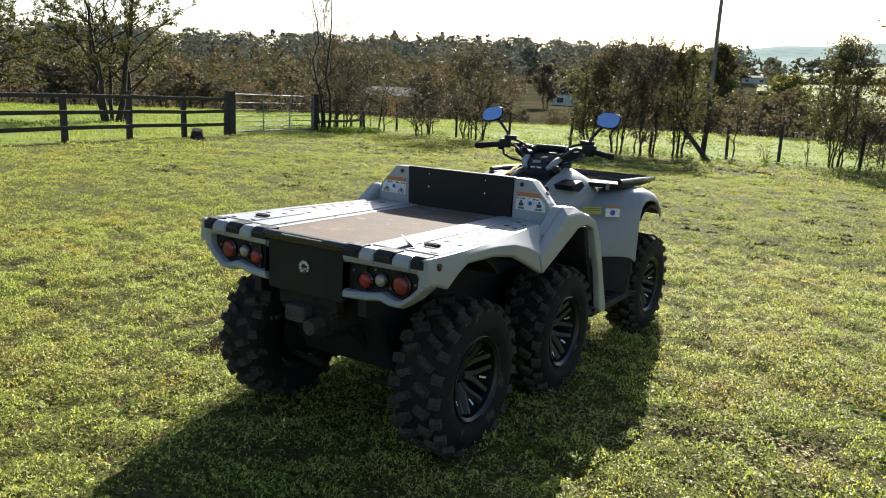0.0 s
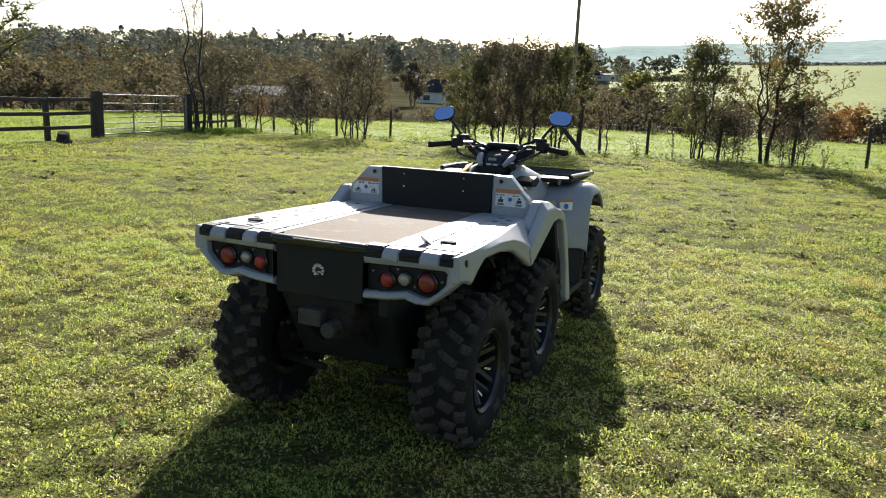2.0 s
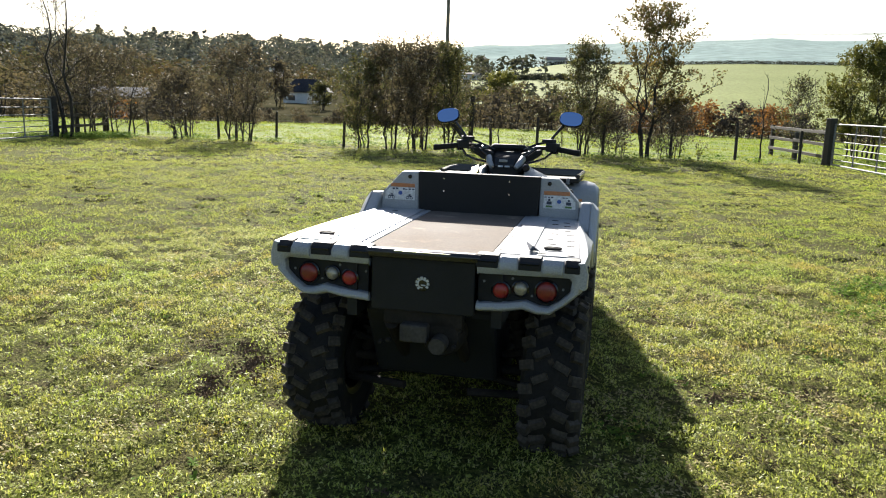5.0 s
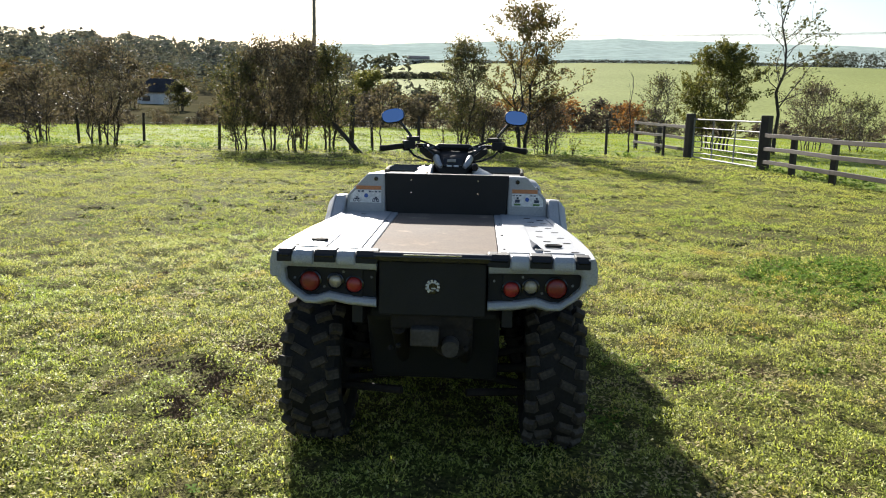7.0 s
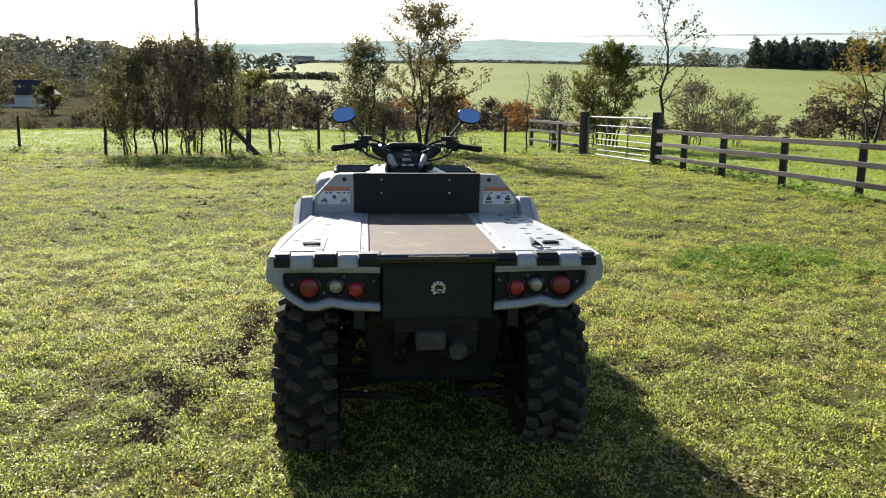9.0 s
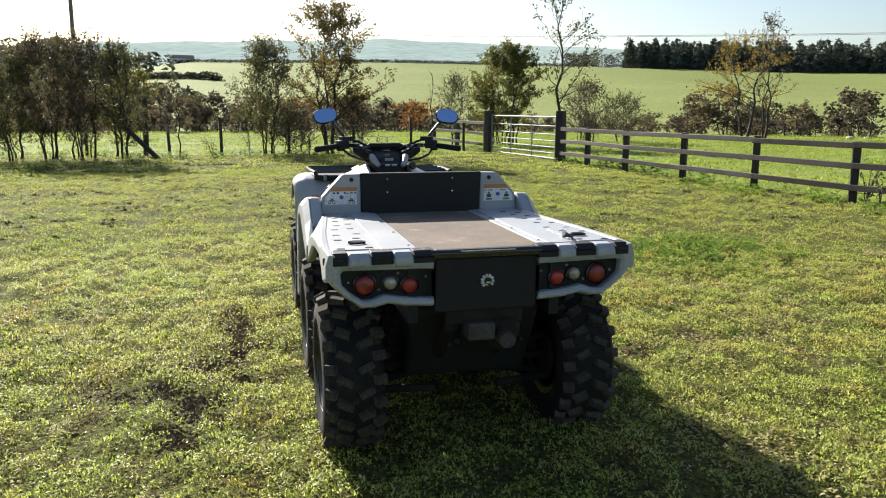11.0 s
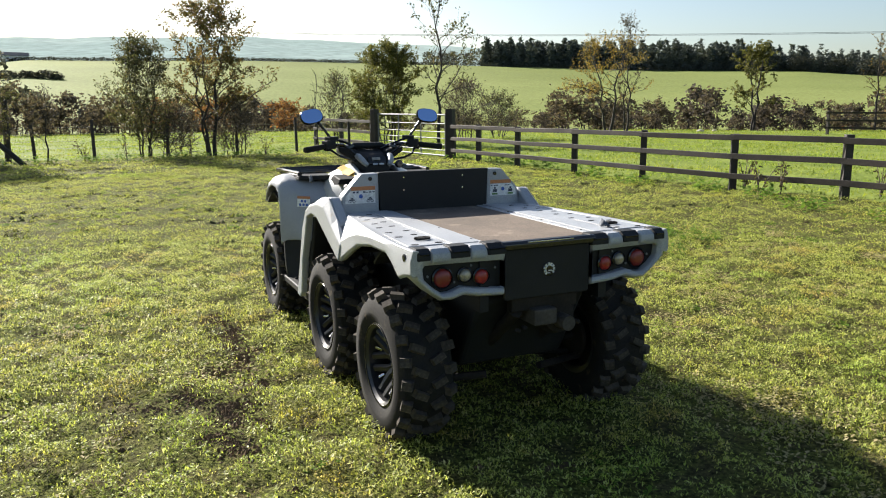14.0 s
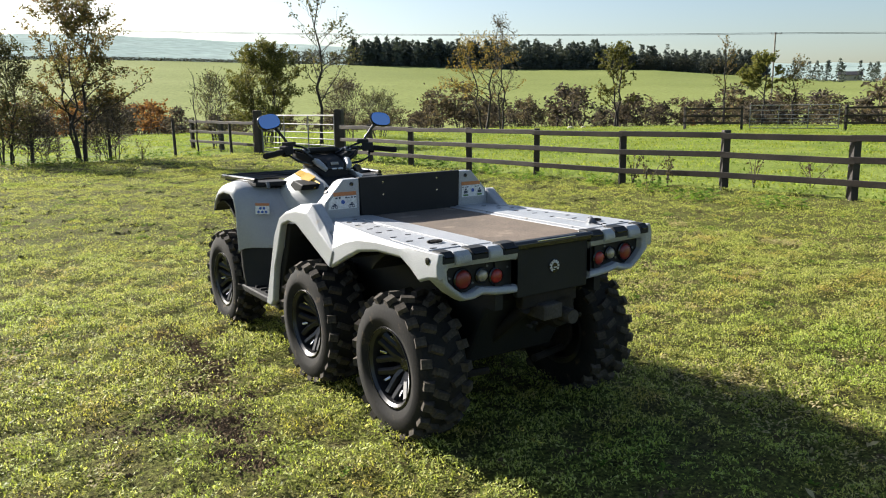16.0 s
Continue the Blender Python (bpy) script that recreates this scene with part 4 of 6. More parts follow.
def deck_half(sg):
    s = Shape()
    out = [(x, y) for y, x in DECK]
    s.prism([(sg * x, y) for x, y in [(0.252, 0.0)] + out + [(0.252, 1.17)]], "z", 0.862, 0.898)
    deck = part("deck_side", s, grey_plastic, atv, "light grey moulded deck panel, sunlit and scuffed", bevel=0.006)
    s = Shape()
    s.prism([(sg * 0.285, 0.06), (sg * 0.40, 0.06), (sg * 0.385, 1.12), (sg * 0.285, 1.12)], "z", 0.897, 0.9035)
    part("deck_rib", s, grey_plastic, deck, bevel=0.003)
    s = Shape()
    s.prism([(sg * 0.425, 0.08), (sg * 0.585, 0.08), (sg * 0.57, 0.42), (sg * 0.42, 0.42)], "z", 0.897, 0.9025)
    part("deck_pad", s, grey_plastic, deck, bevel=0.003)
    for k, (x, y, a) in enumerate(((0.55, 0.10, 5), (0.44, 0.11, 0), (0.54, 0.30, 8), (0.46, 0.33, 0), (0.53, 0.45, 10), (0.44, 0.47, 0), (0.52, 0.60, 8), (0.45, 0.62, 0), (0.50, 0.72, 5), (0.44, 0.76, 0), (0.49, 0.86, 0), (0.43, 0.90, 0), (0.48, 0.97, 0), (0.42, 1.03, 0))):
        s = Shape()
        s.lathe([(0.013, -0.004), (0.013, 0.0012)], pose(sg * x, y, 0.9035 if y < 0.42 else 0.8985, 0, 0, sg * a) @ Matrix.Diagonal((1.25, 0.55, 1, 1)), 10)
        part("slot", s, black_plastic, deck, "dark tie-down slot")
    for k in range(3):
        s = Shape()
        s.lathe([(0.005, 0), (0.005, 0.003)], pose(sg * 0.275, 0.15 + 0.33 * k, 0.8975), 8)
        part("screw", s, steel_dark, deck)
    # tie-down ring
    s = Shape()
    s.tube([(sg * (0.475 + 0.032 * math.cos(t)), 0.20 + 0.02 * math.sin(t), 0.909) for t in [2 * math.pi * i / 14 for i in range(14)]], 0.005, 6)
    s.block(pose(sg * 0.475, 0.215, 0.906), 0.05, 0.022, 0.010)
    part("tie_ring", s, steel_dark, deck, "rusty steel tie-down ring")


both(deck_half)
s = Shape()
s.box((-0.249, 0.012, 0.862), (0.249, 1.14, 0.8955))
board = part("deck_board", s, mat_board, atv, "worn brown board in the middle of the deck", bevel=0.002)
s = Shape()
s.v = [(0.385, 0.155, 0.905), (0.43, 0.135, 0.905), (0.425, 0.165, 0.905), (0.40, 0.19, 0.905), (0.372, 0.13, 0.947)]
s.f = [(0, 1, 2, 3), (1, 0, 4), (2, 1, 4), (3, 2, 4), (0, 3, 4)]
s.mi = [0] * 5
part("cleat", s, bright_alloy, atv, "small shiny bent metal cleat")


# rear end, a lamp frame on each side of the tailgate
def rear_frame(sg):
    outer = [(0.213, 0.900), (0.40, 0.902), (0.585, 0.898), (0.612, 0.865), (0.606, 0.79), (0.55, 0.735), (0.49, 0.692), (0.437, 0.690), (0.385, 0.703), (0.32, 0.690), (0.213, 0.683)]
    inner = [(0.213, 0.834), (0.40, 0.838), (0.556, 0.840), (0.567, 0.828), (0.562, 0.785), (0.528, 0.752), (0.485, 0.722), (0.45, 0.724), (0.40, 0.741), (0.33, 0.728), (0.213, 0.719)]

    def ring(pts, y, k=0.0, q=None):
        q = q or pts
        return [(sg * (a + (c - a) * k), y, b + (d - b) * k) for (a, b), (c, d) in zip(pts, q)]
    s = Shape()
    s.loft([ring(outer, 0.05), ring(outer, 0.0), ring(outer, -0.028, 0.28, inner), ring(outer, -0.032, 0.6, inner), ring(inner, -0.018), ring(inner, 0.04), ring(outer, 0.05)], caps=False)
    fr = part("lamp_frame", s, grey_plastic, atv, "light grey rear frame round the lamps", bevel=0.004, smooth=35)
    s = Shape()
    s.prism([(sg * a, b) for a, b in inner], "y", 0.012, 0.045)
    part("lamp_panel", s, black_plastic, fr, "black recessed lamp panel")
    lit = ((0.474, 0.779, 0.038, shaded_lens, "large round red tail lamp, coloured as in shade"), (0.376, 0.782, 0.026, clear_lens, "round clear reversing lamp"), (0.302, 0.770, 0.030, red_lens, "small round red lamp"))
    for x, z, r, mat, lab in lit:
        m = pose(sg * x, 0.014, z, 90, 0, 0)
        s = Shape()
        s.lathe([(r + 0.008, 0.0), (r + 0.008, 0.012), (r + 0.002, 0.016), (r, 0.006)], m, 28)
        bez = part("lamp_bezel", s, gloss_black, fr, smooth=35)
        s = Shape()
        s.lathe([(r, 0.004), (r, 0.014), (r * 0.8, 0.022), (r * 0.45, 0.026), (0.002, 0.027)], m, 28)
        part("lens", s, mat, bez, lab, smooth=50)
    for x, z in ((0.236, 0.80), (0.345, 0.818), (0.42, 0.757), (0.535, 0.79)):
        s = Shape()
        s.lathe([(0.005, 0), (0.005, 0.006)], pose(sg * x, 0.014, z, 90, 0, 0), 8)
        part("screw", s, galv, fr)
    # rounded rim humps with black hooks between
    for x0, x1 in ((0.295, 0.365), (0.455, 0.535)):
        s = Shape()
        prof = [(0.02, 0.905), (-0.015, 0.904), (-0.038, 0.888), (-0.042, 0.862), (-0.032, 0.848), (0.02, 0.848)]
        s.prism(prof, "x", sg * x0, sg * x1)
        part("rim_hump", s, grey_plastic, fr, bevel=0.008)
    for x0, x1 in ((0.208, 0.292), (0.368, 0.452), (0.538, 0.594)):
        s = Shape()
        s.prism([(0.045, 0.9075), (-0.012, 0.907), (-0.034, 0.893), (-0.036, 0.862), (0.0, 0.858), (0.045, 0.895)], "x", sg * x0, sg * x1)
        hk = part("hook_socket", s, black_plastic, fr, bevel=0.004)
        s = Shape()
        s.tube([(sg * (x0 + 0.008), -0.034, 0.887), (sg * (x1 - 0.008), -0.034, 0.887)], 0.006, 6)
        part("socket_bar", s, gloss_black, hk, smooth=50)


both(rear_frame)
s = Shape()
s.prism([(-0.206, 0.905), (0.206, 0.905), (0.206, 0.668), (0.198, 0.66), (-0.198, 0.66), (-0.206, 0.668)], "y", -0.018, 0.012)
gate = part("tailgate", s, black_plastic, atv, "matt black tailgate panel", bevel=0.006)
s = Shape()
s.prism([(0.03, 0.899), (-0.022, 0.906), (-0.036, 0.896), (-0.034, 0.872), (-0.018, 0.868), (0.03, 0.885)], "x", -0.225, 0.225)
part("tailgate_lip", s, gloss_black, gate, "glossy black rolled edge", bevel=0.004)
s = Shape()
s.box((-0.11, -0.039, 0.899), (0.11, -0.034, 0.9025))
part("worn_edge", s, bright_alloy, gate)
for x in (-0.23, 0.23):
    s = Shape()
    s.block(pose(x, 0.022, 0.902), 0.035, 0.05, 0.012)
    part("hinge", s, black_plastic, gate, bevel=0.003)
s = Shape()
m = pose(0.002, -0.0185, 0.777, 90, 0, 0)
s.lathe([(0.030, 0.0), (0.030, 0.003), (0.027, 0.0045)], m, 32)
badge = part("badge", s, gloss_black, gate, "round black and silver badge")
s = Shape()
for k in range(11):
    if k in (8, 9):
        continue
    s.block(m @ pose(0, 0, 0.0052, 0, 0, k * 32.7) @ pose(0.0225, 0, 0), 0.010, 0.0095, 0.002)
s.block(m @ pose(0.004, -0.006, 0.0052), 0.018, 0.005, 0.002)
s.tube([m @ Vector((0.0165 * math.cos(t), 0.0165 * math.sin(t), 0.005)) for t in [radians(40 + 24 * i) for i in range(11)]], 0.002, 5)
part("badge_gear", s, logo_grey, badge)


# side panels, arches and flares
def side_panel(sg):
    st = [(-0.03, 0.80, 0.862), (0.04, 0.79, 0.862), (0.107, 0.769, 0.865), (0.17, 0.81, 0.875), (0.248, 0.846, 0.888), (0.45, 0.842, 0.886), (0.623, 0.815, 0.872), (0.75, 0.764, 0.842), (0.867, 0.711, 0.80), (0.914, 0.691, 0.79), (1.02, 0.735, 0.83)]
    rows_ = []
    for y, zl, zm in st:
        xe = np.interp(y, [a for a, _ in DECK], [b for _, b in DECK])
        rows_.append([(sg * 0.585, y, zl + 0.006), (sg * 0.612, y, zl), (sg * 0.622, y, zl + 0.012), (sg * 0.622, y, zm), (sg * (xe + 0.004), y, 0.904), (sg * (xe - 0.02), y, 0.901), (sg * (xe - 0.02), y, 0.87), (sg * 0.585, y, min(zm, 0.86))])
    s = Shape()
    s.loft(rows_)
    sp = part("side_panel", s, grey_plastic, atv, "light grey side panel over the rear wheel", bevel=0.003, smooth=30)
    s = Shape()
    arch = [(0.914, 0.691), (1.30, 0.862), (1.40, 0.868), (1.50, 0.838), (1.572, 0.69), (1.632, 0.575), (1.69, 0.36), (1.73, 0.325), (1.80, 0.33), (1.745, 0.46), (1.688, 0.60)]
    crest = [(1.622, 0.76, 0.0), (1.53, 0.875, 0.0), (1.44, 0.925, 0.012), (1.30, 0.972, 0.035), (1.158, 0.988, 0.05), (1.02, 0.895, 0.04), (0.867, 0.796, 0.015)]
    s.loft([flip(sg, [(0.588, y, z) for y, z in arch] + [(0.588, y, z) for y, z, _ in crest]), flip(sg, [(0.628, y, z) for y, z in arch] + [(0.628, y, z - d) for y, z, d in crest])])
    fl = part("wheel_flare", s, grey_plastic, atv, "angular light grey flare over the middle wheel", bevel=0.009, segs=2)
    s = Shape()
    s.prism([(0.99, 0.84), (0.985, 0.868), (1.158, 0.984), (1.30, 0.969), (1.44, 0.922), (1.53, 0.873), (1.50, 0.85), (1.40, 0.86), (1.30, 0.85), (1.25, 0.80)], "x", sg * 0.532, sg * 0.592)
    part("flare_top", s, grey_plastic, fl, bevel=0.02, segs=3)
    s = Shape()
    s.prism([(1.73, 0.322), (1.80, 0.328), (1.84, 0.40), (1.78, 0.42)], "x", sg * 0.47, sg * 0.60)
    part("foot_end", s, grey_plastic, fl, bevel=0.01)
    s = Shape()
    s.prism([(1.47, 0.84), (1.53, 0.84), (1.60, 0.66), (1.76, 0.36), (1.70, 0.36), (1.55, 0.64)], "x", sg * 0.26, sg * 0.584)
    part("footwell_wall", s, black_plastic, atv, "black splash wall behind the footwell", bevel=0.006)
    # side bolt, black liner, lettering as plain bars
    s = Shape()
    s.lathe([(0.015, 0), (0.015, 0.006), (0.008, 0.008)], pose(sg * 0.618, 0.035, 0.868, 0, 90 * sg, 0), 12)
    part("bolt", s, gloss_black, sp)
    s = Shape()
    for k in range(6):
        y = 0.80 - 0.026 * k if sg > 0 else 0.67 + 0.026 * k
        s.block(pose(sg * (0.602 - 0.02 * (y - 0.7)), y, 0.864 - 0.10 * abs(y - 0.68), 0, sg * -35, 0), 0.004, 0.019, 0.030 if k in (0, 4) else 0.024)
    part("logo", s, logo_grey, sp, "raised pale maker's mark as bars")
    for y0 in (0.385, 1.265):
        s = Shape()
        pts = []
        for k in range(11):
            t = math.pi * (0.26 + 0.48 * k / 10)
            pts.append((y0 + 0.44 * math.cos(t), 0.40 + 0.445 * math.sin(t)))
        inn = [(y0 + (y - y0) * 0.97, z - 0.012) for y, z in pts]
        s.prism(pts + inn[::-1], "x", sg * 0.30, sg * 0.52)
        part("wheel_liner", s, black_plastic, atv)
    s = Shape()
    s.box((sg * 0.27 if sg > 0 else -0.31, 0.0, 0.62), (0.31 if sg > 0 else -0.27, 1.6, 0.86))
    part("inner_liner", s, black_plastic, atv)


both(side_panel)


# headboard
def wing(sg):
    s = Shape()
    a = [(0.322, 0.885), (0.322, 1.100), (0.418, 1.098), (0.524, 0.985), (0.538, 0.885)]
    b = [(0.322, 0.885), (0.322, 1.092), (0.395, 1.088), (0.500, 0.975), (0.530, 0.885)]
    s.loft([flip(sg, [(x, 1.142, z) for x, z in a]), flip(sg, [(x, 1.20, z) for x, z in a]), flip(sg, [(x, 1.30, z - 0.01) for x, z in b])])
    w = part("headboard_wing", s, grey_plastic, atv, "light grey headboard wing with warning stickers", bevel=0.009, segs=3)
    s = Shape()
    s.lathe([(0.011, 0), (0.011, 0.004), (0.006, 0.006)], pose(sg * 0.372, 1.141, 1.072, 90, 0, 0), 14)
    part("bolt", s, gloss_black, w)
    s = Shape()
    s.block(pose(sg * 0.482, 1.22, 1.032, 0, sg * 46, 0), 0.022, 0.03, 0.006)
    part("slot", s, black_plastic, w, bevel=0.002)

    def film(x0, x1, z0, z1, mat, y, name, lab=""):
        q = Shape()
        q.box((min(sg * x0, sg * x1), y - 0.001, z0), (max(sg * x0, sg * x1), y + 0.0005, z1))
        return part(name, q, mat, w, lab)
    film(0.345, 0.478, 1.014, 1.034, sticker_orange, 1.1405, "sticker_band", "orange warning band")
    q = Shape()
    q.prism([(sg * 0.345, 0.945), (sg * 0.345, 1.012), (sg * 0.480, 1.012), (sg * 0.508, 0.982), (sg * 0.510, 0.945)], "y", 1.1395, 1.141)
    part("sticker", q, sticker_white, w, "white warning sticker with small pictures")
    q = Shape()
    q.lathe([(0.011, 0), (0.011, 0.0012)], pose(sg * 0.425, 1.1395, 0.982, 90, 0, 0), 16)
    part("sticker_sign", q, sticker_blue, w)
    rr = random.Random(3 if sg < 0 else 4)

    def mark(x0, x1, z0, z1, mat=sticker_ink):
        q = Shape()
        q.box((x0, 1.1380, z0), (x1, 1.1396, z1))
        part("print_mark", q, mat, w)
    for k in range(7):
        x = 0.355 + 0.018 * k + rr.uniform(-0.003, 0.003)
        if abs(x - 0.425) > 0.014:
            mark(sg * x - 0.006, sg * x + 0.006, 1.0, 1.003 + rr.uniform(0.001, 0.006))
    if sg < 0:
        for cx in (0.375, 0.475):
            for dx in (-0.011, 0.011):
                q = Shape()
                q.tube([(sg * (cx + dx) + 0.007 * math.cos(t), 1.1388, 0.957 + 0.007 * math.sin(t)) for t in [math.pi * i / 5 for i in range(11)]], 0.0018, 4)
                part("print_ring", q, sticker_ink, w)
            mark(sg * cx - 0.013, sg * cx + 0.013, 0.962, 0.9685)
            mark(sg * cx - 0.004, sg * cx + 0.008, 0.9695, 0.976)
    else:
        for cx in (0.375, 0.475):
            mark(sg * cx - 0.014, sg * cx + 0.012, 0.965, 0.981)
            mark(sg * cx - 0.006, sg * cx + 0.005, 0.983, 0.994)
            mark(sg * cx - 0.018, sg * cx + 0.016, 0.950, 0.960, sticker_green)


both(wing)
s = Shape()
s.loft([[(-0.316, y, 0.884), (0.316, y, 0.884), (0.328, y + 0.004, 1.104), (-0.328, y + 0.004, 1.104)] for y in (1.132, 1.168)])
hb = part("headboard_pad", s, black_plastic, atv, "black headboard panel behind the deck", bevel=0.005)
for x in (-0.185, 0.165):
    for z in (1.005, 1.072):
        s = Shape()
        s.lathe([(0.0045, 0), (0.0045, 0.004)], pose(x, 1.132 + (z - 0.884) * 0.018, z, 90, 0, 0), 8)
        part("screw", s, bright_alloy, hb)
s = Shape()
s.box((-0.325, 1.17, 0.70), (0.325, 1.27, 1.085))
part("headboard_back", s, black_plastic, atv, bevel=0.01)


# running gear
def gear(sg):
    for y in (0.385, 1.265, 2.68):
        s = Shape()
        s.tube([(sg * 0.08, y, 0.32), (sg * 0.45, y, 0.323)], 0.022, 8)
        part("drive_shaft", s, steel_dark, atv, smooth=50)
        for dz, dy in ((-0.09, -0.12), (-0.09, 0.12), (0.10, 0.0)):
            s = Shape()
            s.tube([(sg * 0.14, y + dy, 0.30 + dz * 0.6), (sg * 0.42, y + dy * 0.3, 0.32 + dz)], 0.018, 7)
            part("control_arm", s, steel_dark, atv, smooth=50)
        s = Shape()
        s.lathe([(0.10, -0.02), (0.10, 0.0), (0.03, 0.01)], pose(sg * 0.42, y, 0.323, 0, 90 * sg, 0), 20)
        part("brake_disc", s, steel_dark, atv, smooth=40)
        s = Shape()
        s.tube([(sg * 0.36, y + 0.03, 0.34), (sg * 0.27, y + 0.05, 0.72)], 0.028, 8)
        for i in range(7):
            s.tube([(sg * (0.352 - 0.011 * i), y + 0.032 + 0.003 * i, 0.40 + 0.042 * i), (sg * (0.350 - 0.011 * i), y + 0.033 + 0.003 * i, 0.416 + 0.042 * i)], 0.042, 10)
        part("shock_absorber", s, steel_dark, atv, smooth=40)
    s = Shape()
    s.tube([(sg * 0.13, 0.02, 0.60), (sg * 0.13, 0.3, 0.36), (sg * 0.14, 2.4, 0.36), (sg * 0.14, 2.95, 0.55)], 0.03, 8)
    part("frame_rail", s, steel_dark, atv, smooth=50)


both(gear)
for y in (0.385, 1.265, 2.68):
    s = Shape()
    s.lathe([(0.035, -0.10), (0.06, -0.06), (0.085, -0.03), (0.085, 0.03), (0.06, 0.06), (0.035, 0.10)], pose(0, y, 0.36, 0, 90, 0), 18)
    part("differential", s, steel_dark, atv, smooth=50)
# underbody drawn wide and low, so its black also stands for shade below
s = Shape()
s.prism([(0.10, 0.62), (0.28, 0.30), (0.6, 0.215), (2.5, 0.215), (2.9, 0.42), (2.9, 0.70), (1.2, 0.86), (0.20, 0.84)], "x", -0.27, 0.27)
part("underbody", s, black_plastic, atv, "black underbody and engine bay, enlarged to stand for shade", bevel=0.02)
s = Shape()
s.box((-0.16, 0.0, 0.60), (0.16, 0.05, 0.68))
part("rear_crossmember", s, steel_dark, atv, bevel=0.006)
s = Shape()
s.box((-0.08, -0.05, 0.545), (0.03, 0.10, 0.615))
part("hitch_receiver", s, dusty_steel, atv, "dusty tow hitch bracket", bevel=0.008)
s = Shape()
s.lathe([(0.032, -0.02), (0.034, 0.02), (0.034, 0.1)], pose(0.075, -0.05, 0.545, -90, 0, 0), 18)
part("exhaust_tip", s, dusty_steel, atv, "round exhaust outlet", smooth=40)
s = Shape()
s.lathe([(0.07, 0.0), (0.085, 0.03), (0.085, 0.45)], pose(0.075, 0.0, 0.56, -90, 0, 0), 20)
part("silencer", s, steel_dark, atv, smooth=40)
for x, z in ((-0.125, 0.545), (-0.155, 0.535), (0.135, 0.54)):
    s = Shape()
    s.lathe([(0.010, 0), (0.010, 0.02), (0.005, 0.024)], pose(x, -0.03, z, 90, 0, 0), 8)
    part("bolt", s, steel_dark, atv)

# seat, console and front body
s = Shape()
rings = []
for y, hw, z0, z1 in ((1.28, 0.16, 0.78, 0.93), (1.36, 0.19, 0.78, 0.965), (1.60, 0.19, 0.80, 0.955), (1.85, 0.15, 0.84, 0.985), (1.98, 0.11, 0.88, 1.02)):
    rings.append([(-hw, y, z0), (hw, y, z0), (hw * 1.05, y, z1 - 0.05), (hw * 0.7, y, z1), (-hw * 0.7, y, z1), (-hw * 1.05, y, z1 - 0.05)])
s.loft(rings)
part("seat", s, black_plastic, atv, "black padded seat behind the handlebar", bevel=0.02, smooth=40)
s = Shape()
rings = []
for y, hw, hb2, z0, z1 in ((1.78, 0.11, 0.17, 0.66, 0.93), (1.92, 0.13, 0.23, 0.66, 0.99), (2.06, 0.13, 0.25, 0.68, 1.03), (2.20, 0.14, 0.25, 0.70, 1.04), (2.36, 0.14, 0.25, 0.72, 1.02), (2.62, 0.14, 0.26, 0.72, 0.97), (2.85, 0.14, 0.26, 0.66, 0.92), (2.98, 0.10, 0.2, 0.62, 0.82)):
    rings.append([(-hb2, y, z0), (hb2, y, z0), (hb2, y, z1 - 0.12), (hw, y, z1), (-hw, y, z1), (-hb2, y, z1 - 0.12)])
s.loft(rings)
con = part("console", s, black_plastic, atv, "black console and nose under the handlebar", bevel=0.018, smooth=35, segs=3)
for sg in (-1, 1):
    s = Shape()
    rings = []
    for y, x0, x1, z0, z1 in ((1.84, 0.12, 0.20, 0.74, 0.95), (1.96, 0.13, 0.26, 0.72, 1.015), (2.08, 0.13, 0.29, 0.72, 1.06), (2.20, 0.12, 0.31, 0.72, 1.085), (2.32, 0.12, 0.31, 0.74, 1.07), (2.44, 0.14, 0.30, 0.76, 1.01), (2.54, 0.16, 0.29, 0.76, 0.97)):
        rings.append(flip(sg, [(x0, y, z0), (x1, y, z0), (x1 + 0.005, y, z1 - 0.15), (x1 - 0.05, y, z1 - 0.065), (x0, y, z1)]))
    s.loft(rings)
    part("tank_panel", s, grey_plastic, con, "light grey tank side panel", bevel=0.012, smooth=35, segs=3)
    s = Shape()
    s.prism([(1.93, 1.0), (2.08, 1.02), (2.14, 0.985), (2.06, 0.955), (1.96, 0.965)], "x", sg * 0.18, sg * 0.300)
    part("vent", s, black_plastic, con, "black side vent", bevel=0.006)
    s = Shape()
    s.prism([(1.80, 0.42), (2.34, 0.42), (2.34, 0.74), (2.1, 0.82), (1.80, 0.84)], "x", sg * 0.20, sg * 0.30)
    part("footwell_side", s, black_plastic, atv, bevel=0.015)
    s = Shape()
    s.box((min(sg * 0.20, sg * 0.585), 1.70, 0.295), (max(sg * 0.20, sg * 0.585), 2.36, 0.335))
    fb = part("footboard", s, black_plastic, atv, "black footboard", bevel=0.008)
    for k in range(7):
        s = Shape()
        s.block(pose(sg * 0.40, 1.78 + 0.08 * k, 0.34), 0.30, 0.016, 0.014)
        part("grip_bar", s, black_plastic, fb)

s = Shape()
for k, (y, x, z) in enumerate(((1.99, -0.195, 0.998), (2.07, -0.20, 1.03), (2.15, -0.205, 1.048))):
    s.block(pose(x, y, z, 16, -32 + 4 * k, 6 * k - 8), 0.05 if k != 1 else 0.068, 0.092, 0.006)
part("tag", s, yellow_tag, con, "crumpled yellow warning tape")


